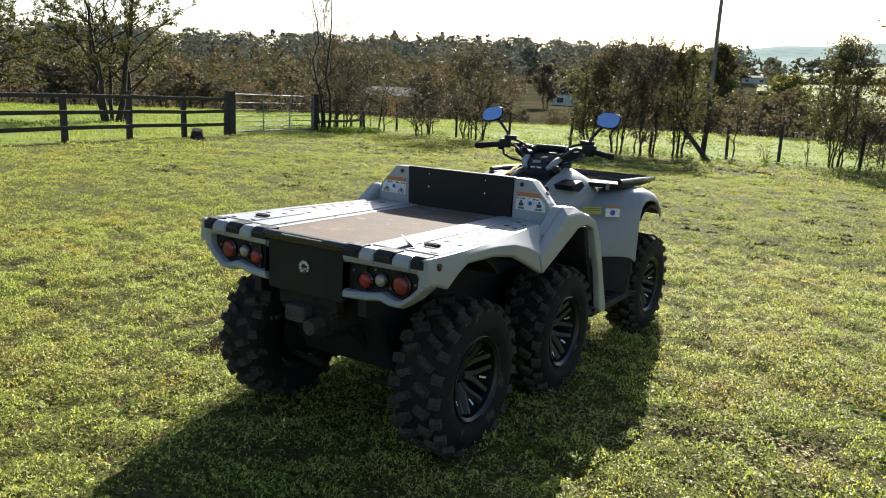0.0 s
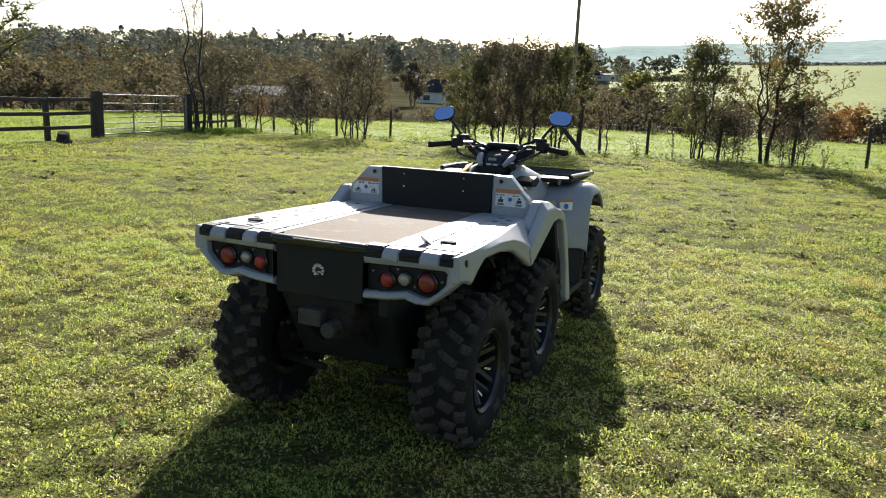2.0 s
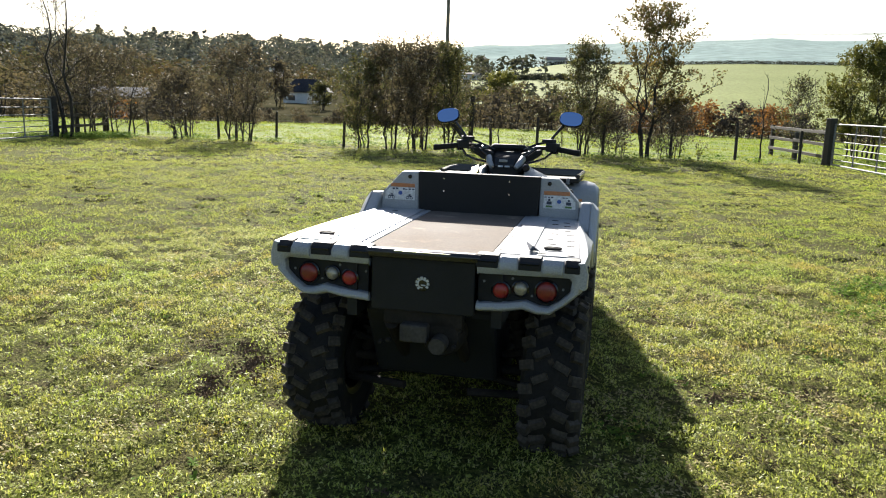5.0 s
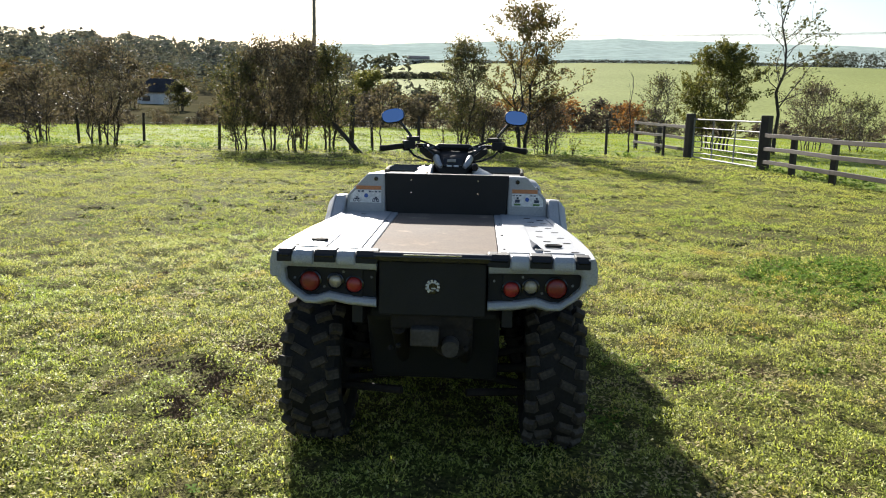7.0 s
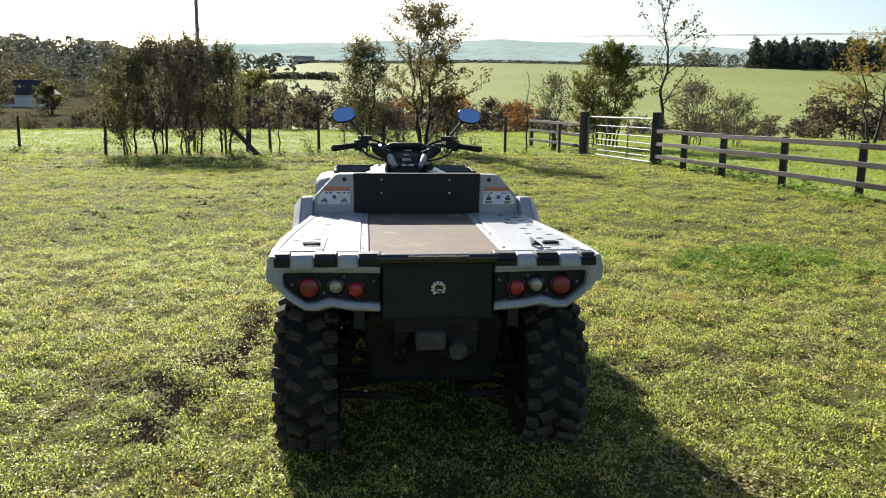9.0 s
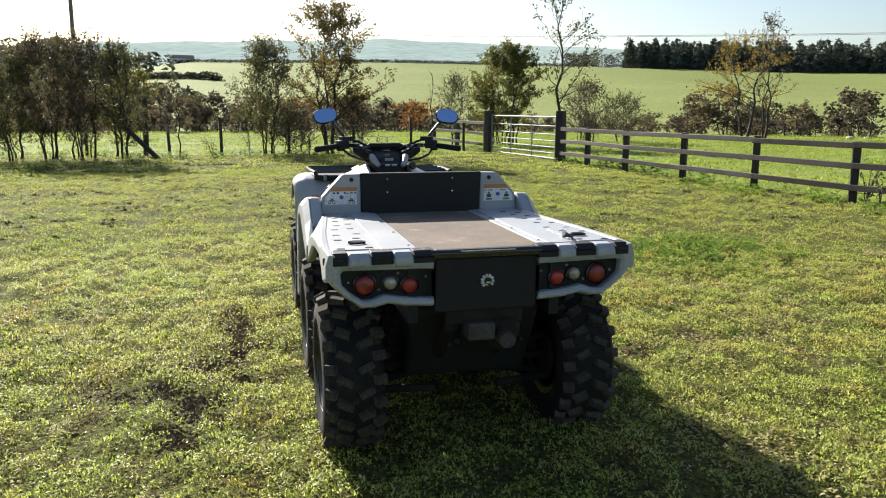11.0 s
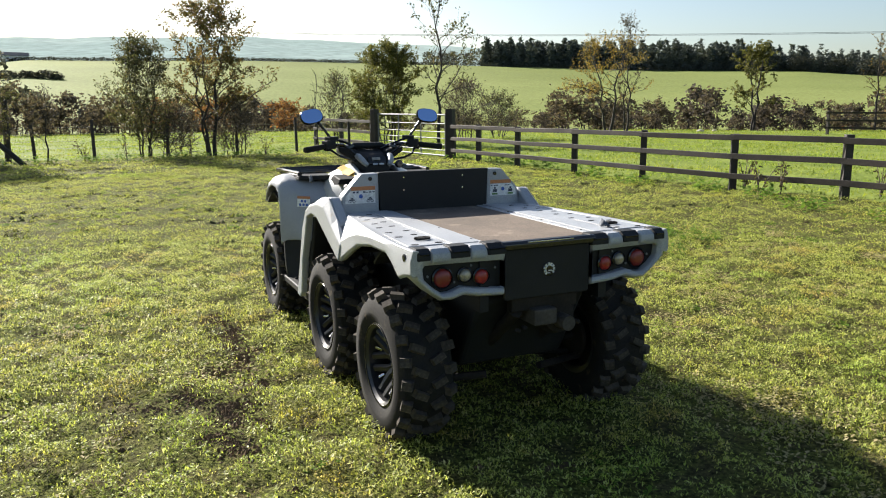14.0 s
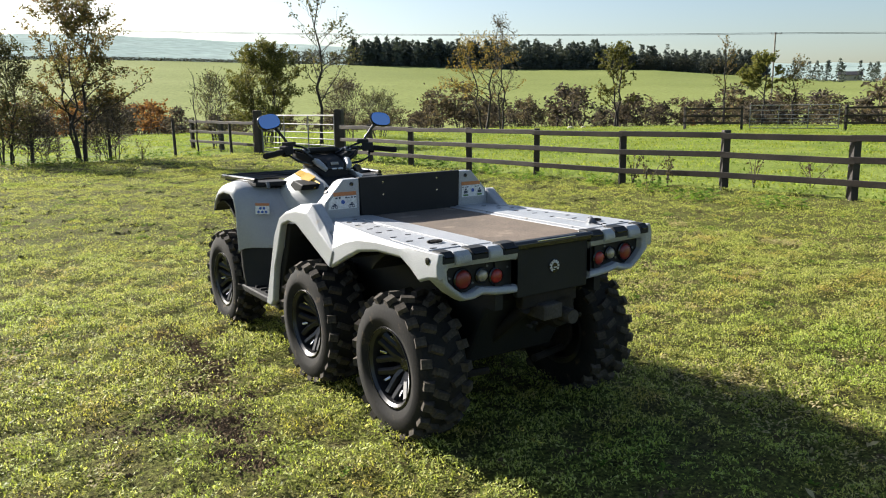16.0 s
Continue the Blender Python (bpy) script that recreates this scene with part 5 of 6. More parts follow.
def front_fender(sg):
    arc = [(2.315, 0.585), (2.325, 0.72), (2.335, 0.87), (2.36, 0.945), (2.42, 0.980), (2.54, 0.982), (2.65, 0.955), (2.72, 0.905), (2.755, 0.85)]

    def row(x, dy, dz, push):
        k = len(arc)
        out = []
        for i, (y, z) in enumerate(arc):
            back = max(0.0, 1 - i / 4.0)
            out.append((sg * x, y + dy * back, z + dz * (1 - 0.4 * back) - (0.03 if sg > 0 else 0.0)))
        return out
    outer = [(0.26, -0.30, -0.02), (0.34, -0.24, -0.01), (0.44, -0.15, 0.0), (0.515, -0.07, 0.0), (0.56, -0.015, -0.012), (0.582, 0.0, -0.035), (0.588, 0.01, -0.06)]
    top = [row(x, dy, dz, 0) for x, dy, dz in outer]
    n = len(arc)
    s = Shape()
    s.loft(top, caps=False, closed=False)
    ob = part("front_fender", s, grey_plastic, atv, "light grey front fender with warning sticker", smooth=45)
    so = ob.modifiers.new("shell", "SOLIDIFY")
    so.thickness, so.offset = 0.016, -1 if sg > 0 else 1
    bv = ob.modifiers.new("bevel", "BEVEL")
    bv.width, bv.segments, bv.limit_method, bv.angle_limit = 0.005, 2, "ANGLE", radians(50)
    # black lower guard behind the wheel
    s = Shape()
    lo = [(0.26, -0.30), (0.34, -0.24), (0.44, -0.15), (0.515, -0.07), (0.56, -0.015), (0.578, 0.005)]
    rings = []
    for x, dy in lo:
        rings.append([(sg * x, 2.318 + dy, 0.605), (sg * x, 2.30 + dy, 0.45), (sg * x, 2.25 + dy * 0.8, 0.30), (sg * x, 2.285 + dy * 0.8, 0.30), (sg * x, 2.335 + dy, 0.45), (sg * x, 2.35 + dy, 0.62)])
    s.loft(rings)
    part("mud_guard", s, black_plastic, atv, "black plastic guard behind the front wheel", bevel=0.006, smooth=40)
    s = Shape()
    pts = [(2.68 + 0.37 * math.cos(math.pi * (0.3 + 0.4 * k / 10)), 0.42 + 0.44 * math.sin(math.pi * (0.3 + 0.4 * k / 10))) for k in range(11)]
    inn = [(2.68 + (y - 2.68) * 0.97, z - 0.012) for y, z in pts]
    s.prism(pts + inn[::-1], "x", sg * 0.28, sg * 0.56)
    part("wheel_liner", s, black_plastic, atv)
    # stickers on the swept rear face
    ang = sg * 46
    base = pose(sg * 0.468, 2.196, 0.832, -4, 0, ang)
    s = Shape()
    s.block(base, 0.095, 0.003, 0.052)
    st = part("sticker", s, sticker_white, ob, "white warning sticker with blue signs")
    s = Shape()
    s.block(base @ pose(0, 0, 0.036), 0.095, 0.003, 0.016)
    part("sticker_band", s, sticker_orange, ob)
    for dx, dz in (((-0.026, -0.012), (0.0, -0.012), (0.026, -0.012), (-0.012, 0.012), (0.012, 0.012)) if sg < 0 else ((0.0, 0.0),)):
        s = Shape()
        s.lathe([(0.009 if sg < 0 else 0.018, 0), (0.009 if sg < 0 else 0.018, 0.001)], base @ pose(dx, -0.0016, dz, 90, 0, 0), 14)
        part("sticker_sign", s, sticker_blue, ob)
    if sg > 0:
        s = Shape()
        s.block(pose(0.372, 2.098, 0.846, -4, 0, 43), 0.115, 0.003, 0.042)
        part("sticker_strip", s, sticker_yellow, ob, "yellow green sticker")
        for k in range(3):
            s = Shape()
            s.block(pose(0.372, 2.098, 0.834 + 0.012 * k, -4, 0, 43), 0.10, 0.0042, 0.004)
            part("print_line", s, sticker_ink, ob)


both(front_fender)

# front rack
s = Shape()
s.tube([(-0.46, 2.30, 1.012), (-0.48, 2.62, 1.01), (-0.47, 2.92, 0.998), (-0.36, 2.97, 0.995), (0.36, 2.97, 0.995), (0.47, 2.92, 0.998), (0.48, 2.62, 1.01), (0.46, 2.30, 1.012)], 0.016, 8)
rack = part("front_rack", s, gloss_black, atv, "black front luggage rack", smooth=50)
for sg in (-1, 1):
    s = Shape()
    s.prism([(sg * 0.24, 2.24), (sg * 0.47, 2.28), (sg * 0.485, 2.62), (sg * 0.46, 2.92), (sg * 0.24, 2.94)], "z", 0.972, 1.002)
    part("rack_panel", s, black_plastic, rack, bevel=0.006)
for y in (2.45, 2.58, 2.71, 2.84):
    s = Shape()
    s.tube([(-0.47, y, 1.012), (0.47, y, 1.012)], 0.010, 7)
    part("rack_bar", s, gloss_black, rack, smooth=50)
for sg in (-1, 1):
    s = Shape()
    s.tube([(sg * 0.40, 2.26, 1.0), (sg * 0.40, 2.24, 0.965)], 0.012, 7)
    part("rack_leg", s, galv, rack, smooth=50)
s = Shape()
s.tube([(-0.28, 2.95, 0.55), (-0.28, 3.06, 0.72), (-0.24, 3.05, 0.88), (0.24, 3.05, 0.88), (0.28, 3.06, 0.72), (0.28, 2.95, 0.55)], 0.018, 8)
part("front_bumper", s, gloss_black, atv, smooth=50)

# steering
s = Shape()
rings = []
for y, hw, z0, z1 in ((2.06, 0.085, 1.02, 1.075), (2.11, 0.105, 1.03, 1.115), (2.17, 0.125, 1.04, 1.145), (2.26, 0.135, 1.05, 1.165), (2.34, 0.11, 1.04, 1.15), (2.42, 0.07, 1.03, 1.09)):
    rings.append([(-hw, y, z0), (hw, y, z0), (hw, y, z1 - 0.035), (hw * 0.6, y, z1), (-hw * 0.6, y, z1), (-hw, y, z1 - 0.035)])
s.loft(rings)
pod = part("steering_pod", s, black_plastic, atv, "black steering cover with instruments", bevel=0.012, smooth=40)
for sg in (-1, 1):
    s = Shape()
    s.loft([flip(sg, [(0.09, 2.15, 1.09), (0.09, 2.32, 1.09), (0.09, 2.32, 1.165), (0.09, 2.15, 1.16)]), flip(sg, [(0.17, 2.17, 1.115), (0.17, 2.29, 1.115), (0.17, 2.29, 1.185), (0.17, 2.17, 1.18)]), flip(sg, [(0.225, 2.17, 1.155), (0.225, 2.25, 1.155), (0.225, 2.25, 1.192), (0.225, 2.17, 1.188)])])
    part("handlebar_cover", s, black_plastic, pod, bevel=0.012, segs=3)
    s = Shape()
    s.lathe([(0.022, -0.03), (0.026, -0.02), (0.026, 0.02), (0.022, 0.03)], pose(sg * 0.062, 2.285, 1.175, 0, 90, 0), 14)
    part("bar_clamp", s, steel_dark, pod, smooth=40)
    s = Shape()
    s.block(pose(sg * 0.155, 2.19, 1.192, 8, sg * 12, sg * -14), 0.05, 0.06, 0.022, 0, 0.8)
    part("cable_block", s, gloss_black, pod, bevel=0.005)
s = Shape()
s.tube([(-0.13, 2.25, 1.182), (-0.10, 2.262, 1.192), (0.10, 2.262, 1.192), (0.13, 2.25, 1.182)], [0.01, 0.019, 0.019, 0.01], 10)
part("crossbar_pad", s, black_plastic, pod, smooth=50)
s = Shape()
s.block(pose(0, 2.078, 1.10, -28, 0, 0), 0.125, 0.02, 0.056)
part("instrument_panel", s, gloss_black, pod, bevel=0.006)
s = Shape()
s.block(pose(-0.008, 2.067, 1.112, -28, 0, 0), 0.055, 0.006, 0.019)
part("display", s, clear_lens, pod, "dim pale amber display")
for dx in (-0.022, 0.022):
    s = Shape()
    s.block(pose(dx, 2.043, 1.079, -35, 0, 0), 0.032, 0.006, 0.010)
    part("dash_label", s, logo_grey, pod, "pale printed dash label")
for sg in (-1, 1):
    s = Shape()
    s.tube([(sg * 0.075, 2.045, 1.072), (sg * 0.098, 2.07, 1.10), (sg * 0.110, 2.12, 1.125), (sg * 0.112, 2.17, 1.135)], [0.014, 0.021, 0.022, 0.012], 8)
    part("dash_trim", s, grey_plastic, pod, "light grey dash trim", smooth=50)
s = Shape()
s.lathe([(0.02, 0), (0.026, 0.01), (0.026, 0.03), (0.018, 0.04)], pose(0.142, 2.06, 1.075, 90, 0, 0), 14)
part("ignition_knob", s, gloss_black, pod, smooth=40)
s = Shape()
s.tube([(-0.44, 2.10, 1.182), (-0.30, 2.165, 1.20), (-0.18, 2.25, 1.195), (-0.08, 2.29, 1.168), (0.08, 2.29, 1.168), (0.18, 2.25, 1.195), (0.30, 2.165, 1.20), (0.44, 2.10, 1.182)], 0.014, 8)
bar = part("handlebar", s, gloss_black, atv, "black handlebar with grips and levers", smooth=50)


def controls(sg):
    s = Shape()
    s.tube([(sg * 0.475, 2.084, 1.18), (sg * 0.465, 2.088, 1.18), (sg * 0.44, 2.10, 1.182), (sg * 0.33, 2.15, 1.196)], [0.017, 0.021, 0.019, 0.018], 10)
    part("grip", s, rubber, bar, "black rubber grip", smooth=50)
    s = Shape()
    s.block(pose(sg * 0.295, 2.165, 1.205, 0, 0, -sg * 27), 0.075, 0.06, 0.056)
    part("switch_box", s, black_plastic, bar, bevel=0.008)
    s = Shape()
    s.block(pose(sg * 0.268, 2.185, 1.242, 0, 0, -sg * 27), 0.08, 0.055, 0.03)
    part("brake_reservoir", s, black_plastic, bar, bevel=0.005)
    s = Shape()
    s.block(pose(sg * 0.315, 2.145, 1.178, 10, 0, -sg * 27), 0.035, 0.03, 0.024)
    part("thumb_switch", s, gloss_black, bar, bevel=0.004)
    s = Shape()
    s.tube([(sg * 0.28, 2.205, 1.20), (sg * 0.36, 2.205, 1.188), (sg * 0.45, 2.165, 1.172)], [0.009, 0.009, 0.007], 6)
    part("brake_lever", s, gloss_black, bar, smooth=50)
    for path in ([(0.26, 2.19, 1.20), (0.21, 2.12, 1.205), (0.15, 2.12, 1.16), (0.10, 2.16, 1.12)],
                 [(0.25, 2.18, 1.235), (0.20, 2.16, 1.225), (0.14, 2.18, 1.20), (0.09, 2.24, 1.17)],
                 [(0.30, 2.15, 1.18), (0.255, 2.08, 1.14), (0.19, 2.07, 1.115), (0.13, 2.12, 1.10)]):
        s = Shape()
        s.tube(flip(sg, path), 0.0075, 6)
        part("cable", s, gloss_black, bar, smooth=50)
    s = Shape()
    s.tube([(sg * 0.282, 2.185, 1.235), (sg * 0.288, 2.185, 1.262), (sg * 0.298, 2.185, 1.278), (sg * 0.345, 2.18, 1.335), (sg * 0.378, 2.175, 1.364)], [0.012, 0.011, 0.0085, 0.0105, 0.017], 8)
    part("mirror_stem", s, gloss_black, bar, smooth=50)
    m = pose(sg * 0.402, 2.165, 1.388, 90 - 27, 0, 0) @ pose(0, 0, 0, 0, 0, 12 if sg < 0 else -6)

    def oval(k, h):
        out = []
        for i in range(26):
            t = 2 * math.pi * i / 26
            c, q = math.cos(t), math.sin(t)
            out.append(m @ Vector((k * 0.073 * math.copysign(abs(c) ** 0.75, c), k * 0.050 * math.copysign(abs(q) ** 0.75, q), h)))
        return out
    s = Shape()
    s.loft([oval(1.0, 0.004), oval(1.06, -0.003), oval(1.0, -0.018), oval(0.6, -0.032), oval(0.2, -0.036)])
    sh = part("mirror_shell", s, gloss_black, bar, "black oval mirror shell", smooth=45)
    s = Shape()
    s.loft([oval(0.95, 0.003), oval(0.95, 0.0065)])
    part("mirror_glass", s, mirror_m, sh, "mirror glass reflecting sky, blue tint added")


both(controls)


# ---- grass, weeds and bare patches ----
MUD = [(-1.05, 2.2, 0.14, 0.2), (-1.12, 1.55, 0.16, 0.26), (-1.15, 0.95, 0.2, 0.26), (-1.55, 1.1, 0.22, 0.2), (1.3, 1.15, 0.2, 0.12), (1.72, 1.35, 0.24, 0.12), (-2.6, 0.4, 0.3, 0.14), (-2.5, 3.35, 0.35, 0.14), (0.95, 2.75, 0.22, 0.12)]

spot_rng = random.Random(77)
for k in range(26):
    u = k / 25
    MUD.insert(5, (-0.92 - 0.32 * u + spot_rng.gauss(0, 0.10), 2.75 - 2.3 * u, spot_rng.uniform(0.05, 0.13), spot_rng.uniform(0.06, 0.14)))
for k in range(70):
    rr, aa, ss = 7.5 * math.sqrt(spot_rng.random()), spot_rng.uniform(-math.pi, math.pi), spot_rng.uniform(0.05, 0.13)
    MUD.append((rr * math.sin(aa), 1.0 + rr * math.cos(aa), ss * spot_rng.uniform(1.0, 2.2), ss * spot_rng.uniform(0.5, 1.1)))


RELIEF = {}


def lattice(x, y, cell, seed):
    """Smooth random heights from 0 to 1 over a lattice of that cell size."""
    g = np.random.RandomState(seed)
    n = 512
    tab = g.uniform(0, 1, (n, n))
    u, v = x / cell + 1000.0, y / cell + 1000.0
    i, j = np.floor(u).astype(int), np.floor(v).astype(int)
    a, b = u - i, v - j
    a, b = a * a * (3 - 2 * a), b * b * (3 - 2 * b)
    i0, i1, j0, j1 = i % n, (i + 1) % n, j % n, (j + 1) % n
    return (tab[i0, j0] * (1 - a) + tab[i1, j0] * a) * (1 - b) + (tab[i0, j1] * (1 - a) + tab[i1, j1] * a) * b


def ground_at(x, y):
    """The ground's height under many points, from two tables."""
    out = np.zeros(len(x))
    for key, half, step in (("wide", 48.0, 0.25), ("near", 12.0, 0.06)):
        tab = RELIEF[key]
        inside = (abs(x) < half - step) & (abs(y) < half - step)
        a, b = (x[inside] + half) / step, (y[inside] + half) / step
        i, j = a.astype(int), b.astype(int)
        a, b = a - i, b - j
        out[inside] = (tab[j, i] * (1 - a) + tab[j, i + 1] * a) * (1 - b) + (tab[j + 1, i] * (1 - a) + tab[j + 1, i + 1] * a) * b
    return out


def sward(name, label, count, r0, r1, leaf, height, seed, mat, cell=0.09, outside=False):
    """A grazed sward of small leaves, laid over a lumpy canopy that opens on bare ground here and there."""
    g = np.random.RandomState(seed)
    rad = np.sqrt(g.uniform(r0 * r0, r1 * r1, count))
    ang = g.uniform(-math.pi, math.pi, count) if r1 < 20 else g.uniform(radians(-100), radians(112), count)
    x, y = rad * np.sin(ang), 0.4 + rad * np.cos(ang)
    keep0 = g.uniform(0, 1, count) < np.clip((y + 4.6) / 3.0, 0.3, 1.0)
    x, y = x[keep0], y[keep0]
    count = len(x)
    hum = 0.55 * lattice(x, y, cell, 11) + 0.5 * lattice(x, y, cell * 2.7, 12) + 0.3 * lattice(x, y, cell * 0.45, 13) + 0.25 * lattice(x, y, cell * 9, 14)
    hum = np.clip((hum - 0.60) / 0.36, 0, 1)
    keep = g.uniform(0, 1, count) < 0.10 + 1.2 * hum
    keep &= ~in_paddock(x, y) if outside else in_paddock(x, y)
    for mx, my, a, b in MUD:
        q = ((x - mx) / a) ** 2 + ((y - my) / b) ** 2
        keep &= (q > 0.8 + g.uniform(-0.8, 0.6, count)) | (g.uniform(0, 1, count) < 0.14)
    x, y, hum = x[keep], y[keep], hum[keep]
    n = len(x)
    z = ground_at(x, y)
    z = z + height * hum * g.uniform(0.45, 1.0, n) + 0.1 * leaf
    c = np.stack([x, y, z], 1)
    t, tilt = g.uniform(0, 2 * np.pi, n), g.normal(0.35, 0.75, n)
    k = leaf * g.uniform(0.5, 1.4, n)
    d = np.stack([np.cos(t) * np.cos(tilt), np.sin(t) * np.cos(tilt), np.sin(tilt)], 1) * k[:, None]
    s2 = np.stack([-np.sin(t), np.cos(t), g.uniform(-0.5, 0.5, n)], 1) * (k * g.uniform(0.22, 0.5, n))[:, None]
    vs = np.stack([c - d * 0.5 - s2 * 0.6, c + s2 * 0.8 - d * 0.1, c + d * 0.7], 1).reshape(-1, 3)
    ob = new(name, fast_mesh(name, vs, 3, mat))
    return tagged(ob, label, "grass", kind="stuff")


for key, half, step in (("wide", 48.0, 0.25), ("near", 12.0, 0.06)):
    side = np.arange(-half, half + 0.01, step)
    RELIEF[key] = np.array([[ground_z(a, b) for a in side] for b in side])
sward("near_grass", "short grazed paddock grass with straw and clover", 1300000, 0.0, 5.6, 0.0135, 0.064, 1, blade_m, 0.075)
sward("mid_grass", "short grazed paddock grass with straw and clover", 1700000, 5.4, 15.0, 0.018, 0.075, 2, turf_m, 0.13)
sward("far_grass", "green and yellow paddock grass", 700000, 14.6, 30.0, 0.036, 0.075, 3, turf_m, 0.25)
sward("lush_grass", "bright lush grass beyond the fences", 520000, 6.0, 47.0, 0.06, 0.09, 6, lush_blade_m, 0.45, True)


def clods(name, label, mat, count, r1, size, seed, spots=None):
    """Low crumbly tufts, four faces each."""
    g = np.random.RandomState(seed)
    if spots is None:
        rad = r1 * np.sqrt(g.uniform(0, 1, count))
        ang = g.uniform(-math.pi, math.pi, count)
        x, y = rad * np.sin(ang), 0.4 + rad * np.cos(ang)
    else:
        pick = g.randint(0, len(spots), count)
        sp = np.array(spots)[pick]
        q, ang = g.normal(0, 0.5, count), g.uniform(0, 2 * math.pi, count)
        x, y = sp[:, 0] + sp[:, 2] * q * np.cos(ang), sp[:, 1] + sp[:, 3] * q * np.sin(ang)
    lump = np.sin(x * 3.7 + 1.7 * np.sin(y * 2.9)) * np.sin(y * 4.3 + 1.5 * np.sin(x * 3.1))
    keep = g.uniform(0, 1, count) < (0.45 + 0.5 * lump if spots is None else 1.0)
    x, y = x[keep], y[keep]
    n = len(x)
    z = ground_at(x, y) - 0.004
    k = size * g.uniform(0.4, 1.3, n)
    t = g.uniform(0, 2 * np.pi, n)
    base = []
    for i in range(4):
        rr = k * g.uniform(0.6, 1.3, n)
        base.append(np.stack([x + rr * np.cos(t + i * 1.571), y + rr * np.sin(t + i * 1.571), z], 1))
    top = np.stack([x + k * g.uniform(-0.4, 0.4, n), y + k * g.uniform(-0.4, 0.4, n), z + k * g.uniform(0.4, 1.0, n)], 1)
    vs = np.stack([np.stack([base[i], base[(i + 1) % 4], top], 1) for i in range(4)], 1).reshape(-1, 3)
    ob = new(name, fast_mesh(name, vs, 3, mat))
    return tagged(ob, label, "turf", kind="stuff")


clods("turf_tufts", "small tufts and crumbs of grazed turf", blade_m, 30000, 8.0, 0.012, 41)
clods("bare_soil", "dark brown trampled soil in the turf", soil_m, 11000, 1.0, 0.014, 42, MUD[:35])
clods("bare_soil", "small dark scuffs of bare soil in the turf", soil_m, 6000, 1.0, 0.013, 43, MUD[35:])


rng = random.Random(77)
clods("dark_tufts", "scattered dark clods and droppings in the turf", soil_m, 20000, 1.0, 0.016, 43, [(rng.uniform(-11, 9), rng.uniform(-1.5, 19), rng.uniform(0.03, 0.16), rng.uniform(0.025, 0.07)) for _ in range(1100)])
clods("dark_tufts", "low dark tufts and clods across the paddock", weed_dark, 14000, 1.0, 0.034, 44, [(rng.uniform(-13, 8.5), rng.uniform(5.5, 20), rng.uniform(0.06, 0.3), rng.uniform(0.04, 0.12)) for _ in range(900)])


def weed_patch(name, label, mat, spots, seed, leaf, tall, per):
    rng = random.Random(seed)
    out = []
    for cx, cy, rad, n in spots:
        for _ in range(n):
            t, q = rng.uniform(0, 6.283), rad * math.sqrt(rng.random())
            x, y = cx + q * math.cos(t), cy + q * math.sin(t)
            z = ground_z(x, y)
            for k in range(per):
                a = rng.uniform(0, 6.283)
                d = np.array([math.cos(a), math.sin(a), rng.uniform(0.1, 0.9)])
                c = np.array([x, y, z + tall * rng.random()])
                ln, w = leaf * rng.uniform(0.6, 1.3), leaf * 0.32
                sd = np.array([-math.sin(a), math.cos(a), 0]) * w
                mid = c + d * ln * 0.5
                out += [c, mid + sd, c + d * ln - np.array([0, 0, ln * 0.25]), mid - sd]
    ob = new(name, fast_mesh(name, np.array(out), 4, mat))
    return tagged(ob, label, "weeds", kind="stuff")


rng = random.Random(12)
scatter = [(rng.uniform(-9, 9), rng.uniform(-2.2, 18), rng.uniform(0.06, 0.22), rng.randint(5, 16)) for _ in range(420)]
weed_patch("clover_tufts", "darker green clover and weed tufts in the turf", weed_m, [q for q in scatter if not (abs(q[0]) < 0.75 and -0.2 < q[1] < 3.1)], 31, 0.028, 0.012, 5)
weed_patch("weed_patch", "lush green weed patch on the paddock", weed_m, [(3.3, 4.1, 0.55, 330), (3.9, 4.3, 0.5, 300), (2.85, 3.9, 0.35, 120), (3.2, 3.3, 0.5, 120), (4.2, 3.8, 0.4, 120), (2.6, 3.2, 0.3, 50)], 32, 0.036, 0.075, 5)
dry = random.Random(21)
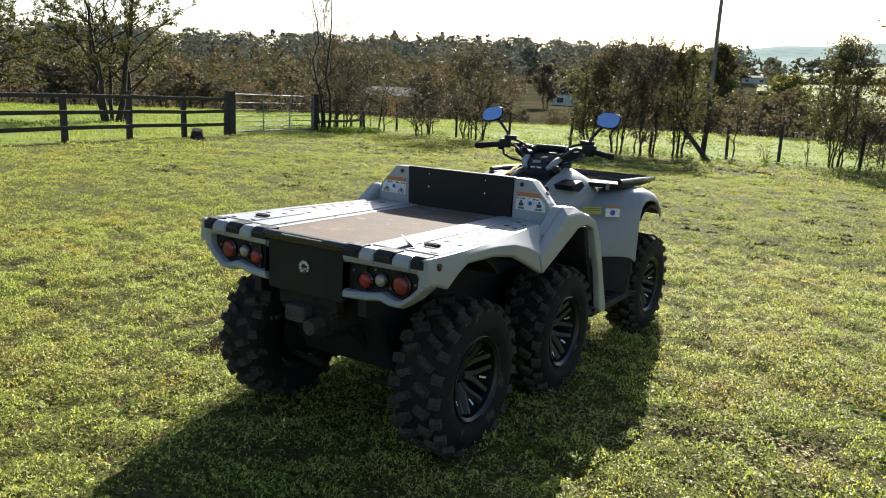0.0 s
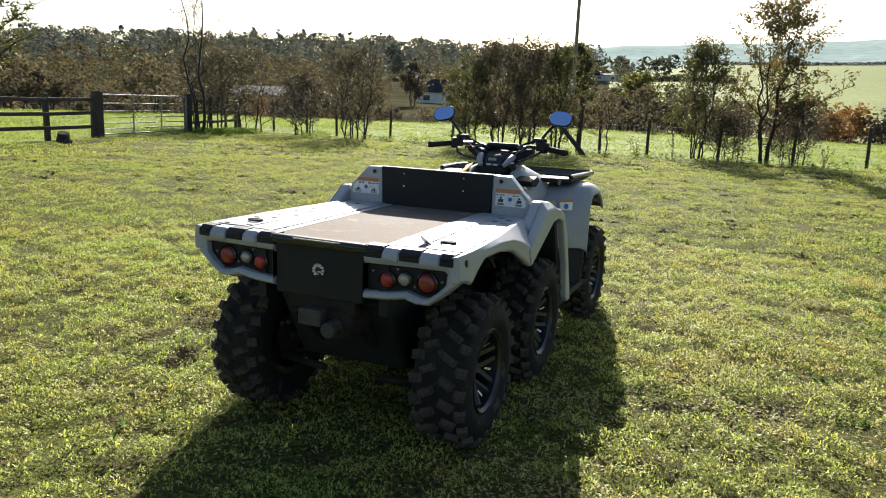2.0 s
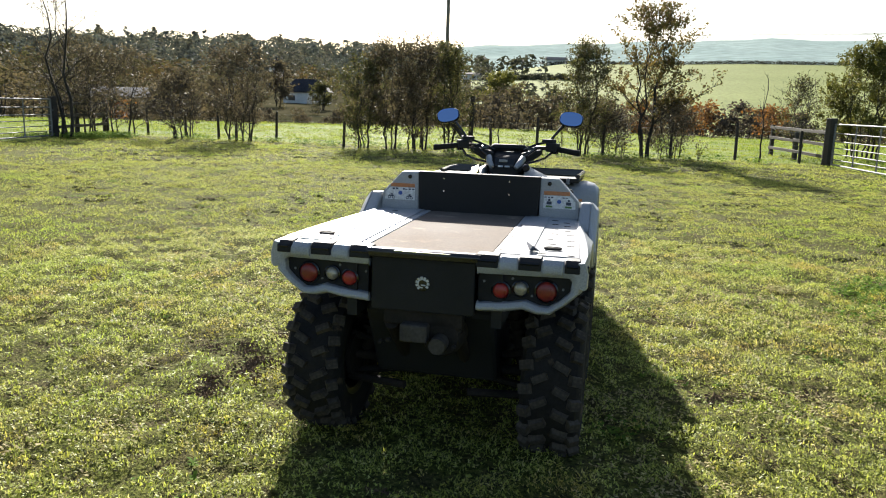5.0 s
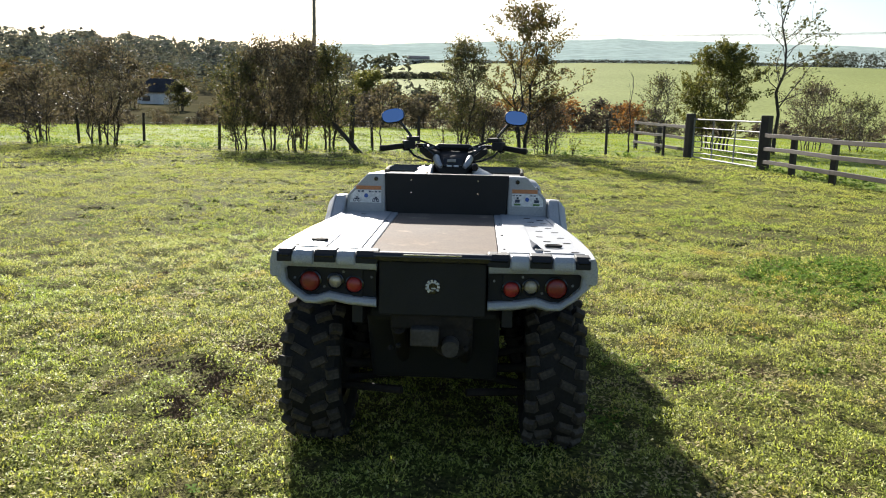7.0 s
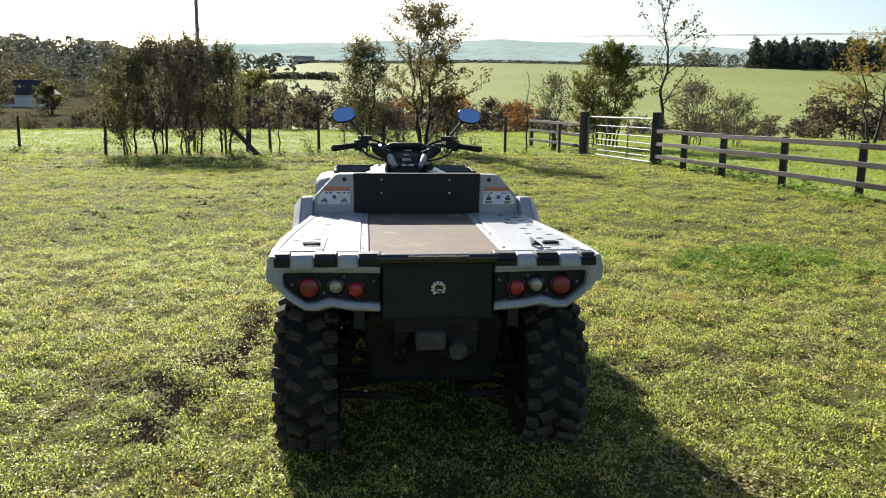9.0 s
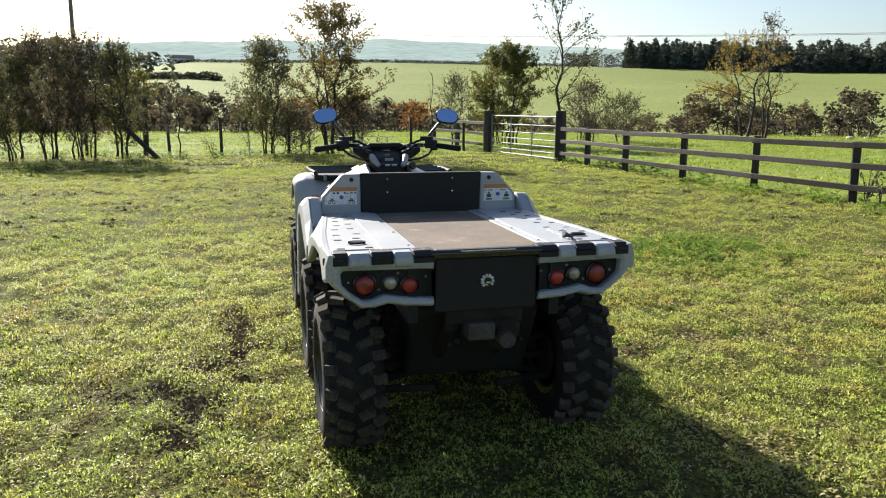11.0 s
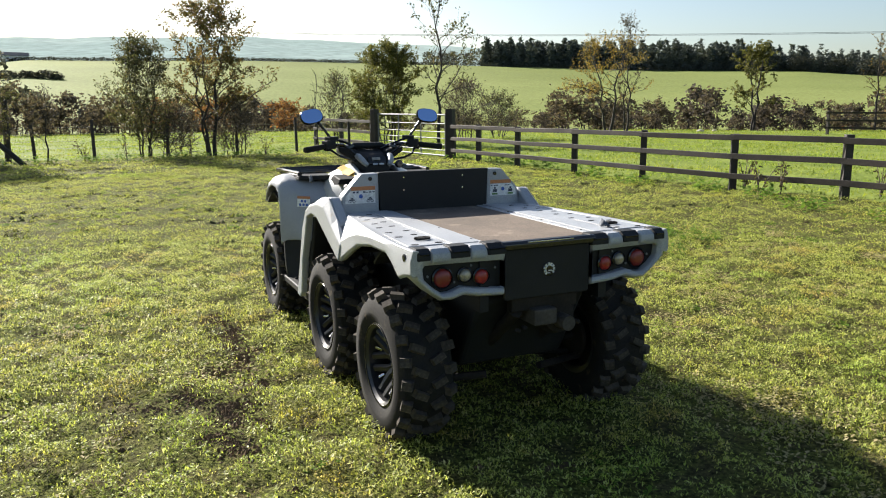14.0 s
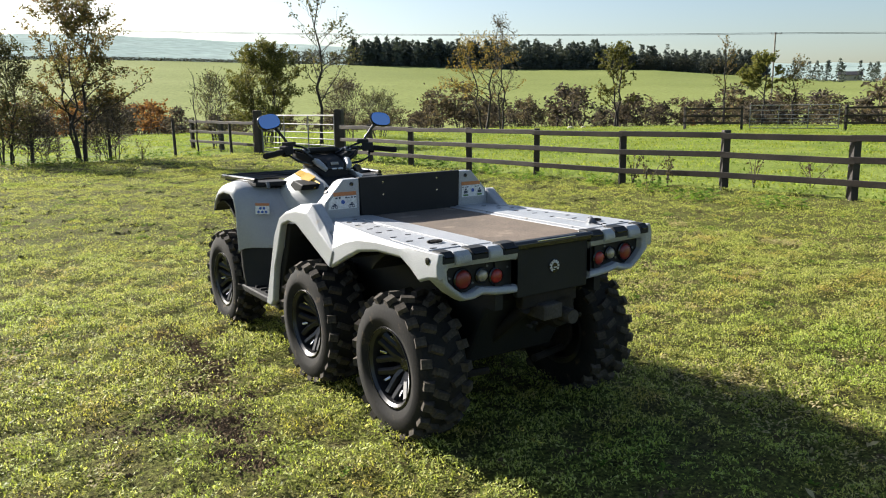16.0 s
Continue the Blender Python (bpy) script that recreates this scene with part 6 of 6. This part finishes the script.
weed_patch("dead_grass", "pale dead grass trodden into the turf", straw_m, [(dry.uniform(0.8, 5.5), dry.uniform(-1.6, 5.5), dry.uniform(0.1, 0.45), dry.randint(20, 110)) for _ in range(80)] + [(dry.uniform(-5, -0.9), dry.uniform(-1.5, 4), dry.uniform(0.08, 0.3), dry.randint(10, 40)) for _ in range(45)], 34, 0.02, 0.05, 3)
weed_patch("fallen_leaves", "few pale fallen leaves on the turf", straw_m, [(dry.uniform(-4, 6), dry.uniform(-1.2, 6), 0.05, 1) for _ in range(46)], 35, 0.05, 0.05, 1)
weed_patch("fence_weeds", "rough weeds and nettles along the fences", weed_m, [(-16.5 + rng.uniform(-1, 1), 19 + rng.uniform(-1, 3), 0.7, 60) for _ in range(10)] + [(-14 + 1.1 * k, 20.6 + rng.uniform(-0.4, 0.8), 0.5, 26) for k in range(18)] + [(7.3 + rng.uniform(0, 1.2), 16.5 - 1.3 * k, 0.35, 22) for k in range(13)], 33, 0.10, 0.16, 4)


def dock_plant(x, y, h, seed):
    rng = random.Random(seed)
    z = ground_z(x, y)
    t = thing("dock_plant", (x, y, z), "tall rusty brown dock weed by the fence", "weed", "dock weeds")
    s = Shape()
    tips = []
    for k in range(4):
        dx, dy = rng.uniform(-0.25, 0.25), rng.uniform(-0.25, 0.25)
        path = [Vector((x, y, z - 0.02)), Vector((x + dx * 0.4, y + dy * 0.4, z + h * 0.5)), Vector((x + dx, y + dy, z + h * rng.uniform(0.8, 1.0)))]
        s.tube(path, [0.009, 0.007, 0.004], 5)
        tips += [path[0].lerp(path[2], u) for u in (0.35, 0.5, 0.65, 0.8, 0.9, 1.0)]
    part("stem", s, twig, t, smooth=60)
    vs = leaf_cloud(tips, 70, 0.028, seed, 0.03)
    ob = new("leaves", fast_mesh("leaves", vs - np.array((x, y, z)), 4, dock_m))
    ob.parent = t


for k, (x, y, h) in enumerate(((8.5, 7.05, 0.6), (8.3, 6.1, 0.6), (8.2, 6.45, 0.5), (9.6, 5.3, 0.6), (10.2, 4.6, 0.45), (-0.9, 20.9, 0.8), (0.9, 21.2, 0.7), (-2.0, 21.0, 0.6), (3.2, 21.6, 0.6))):
    dock_plant(x, y, h, 60 + k)
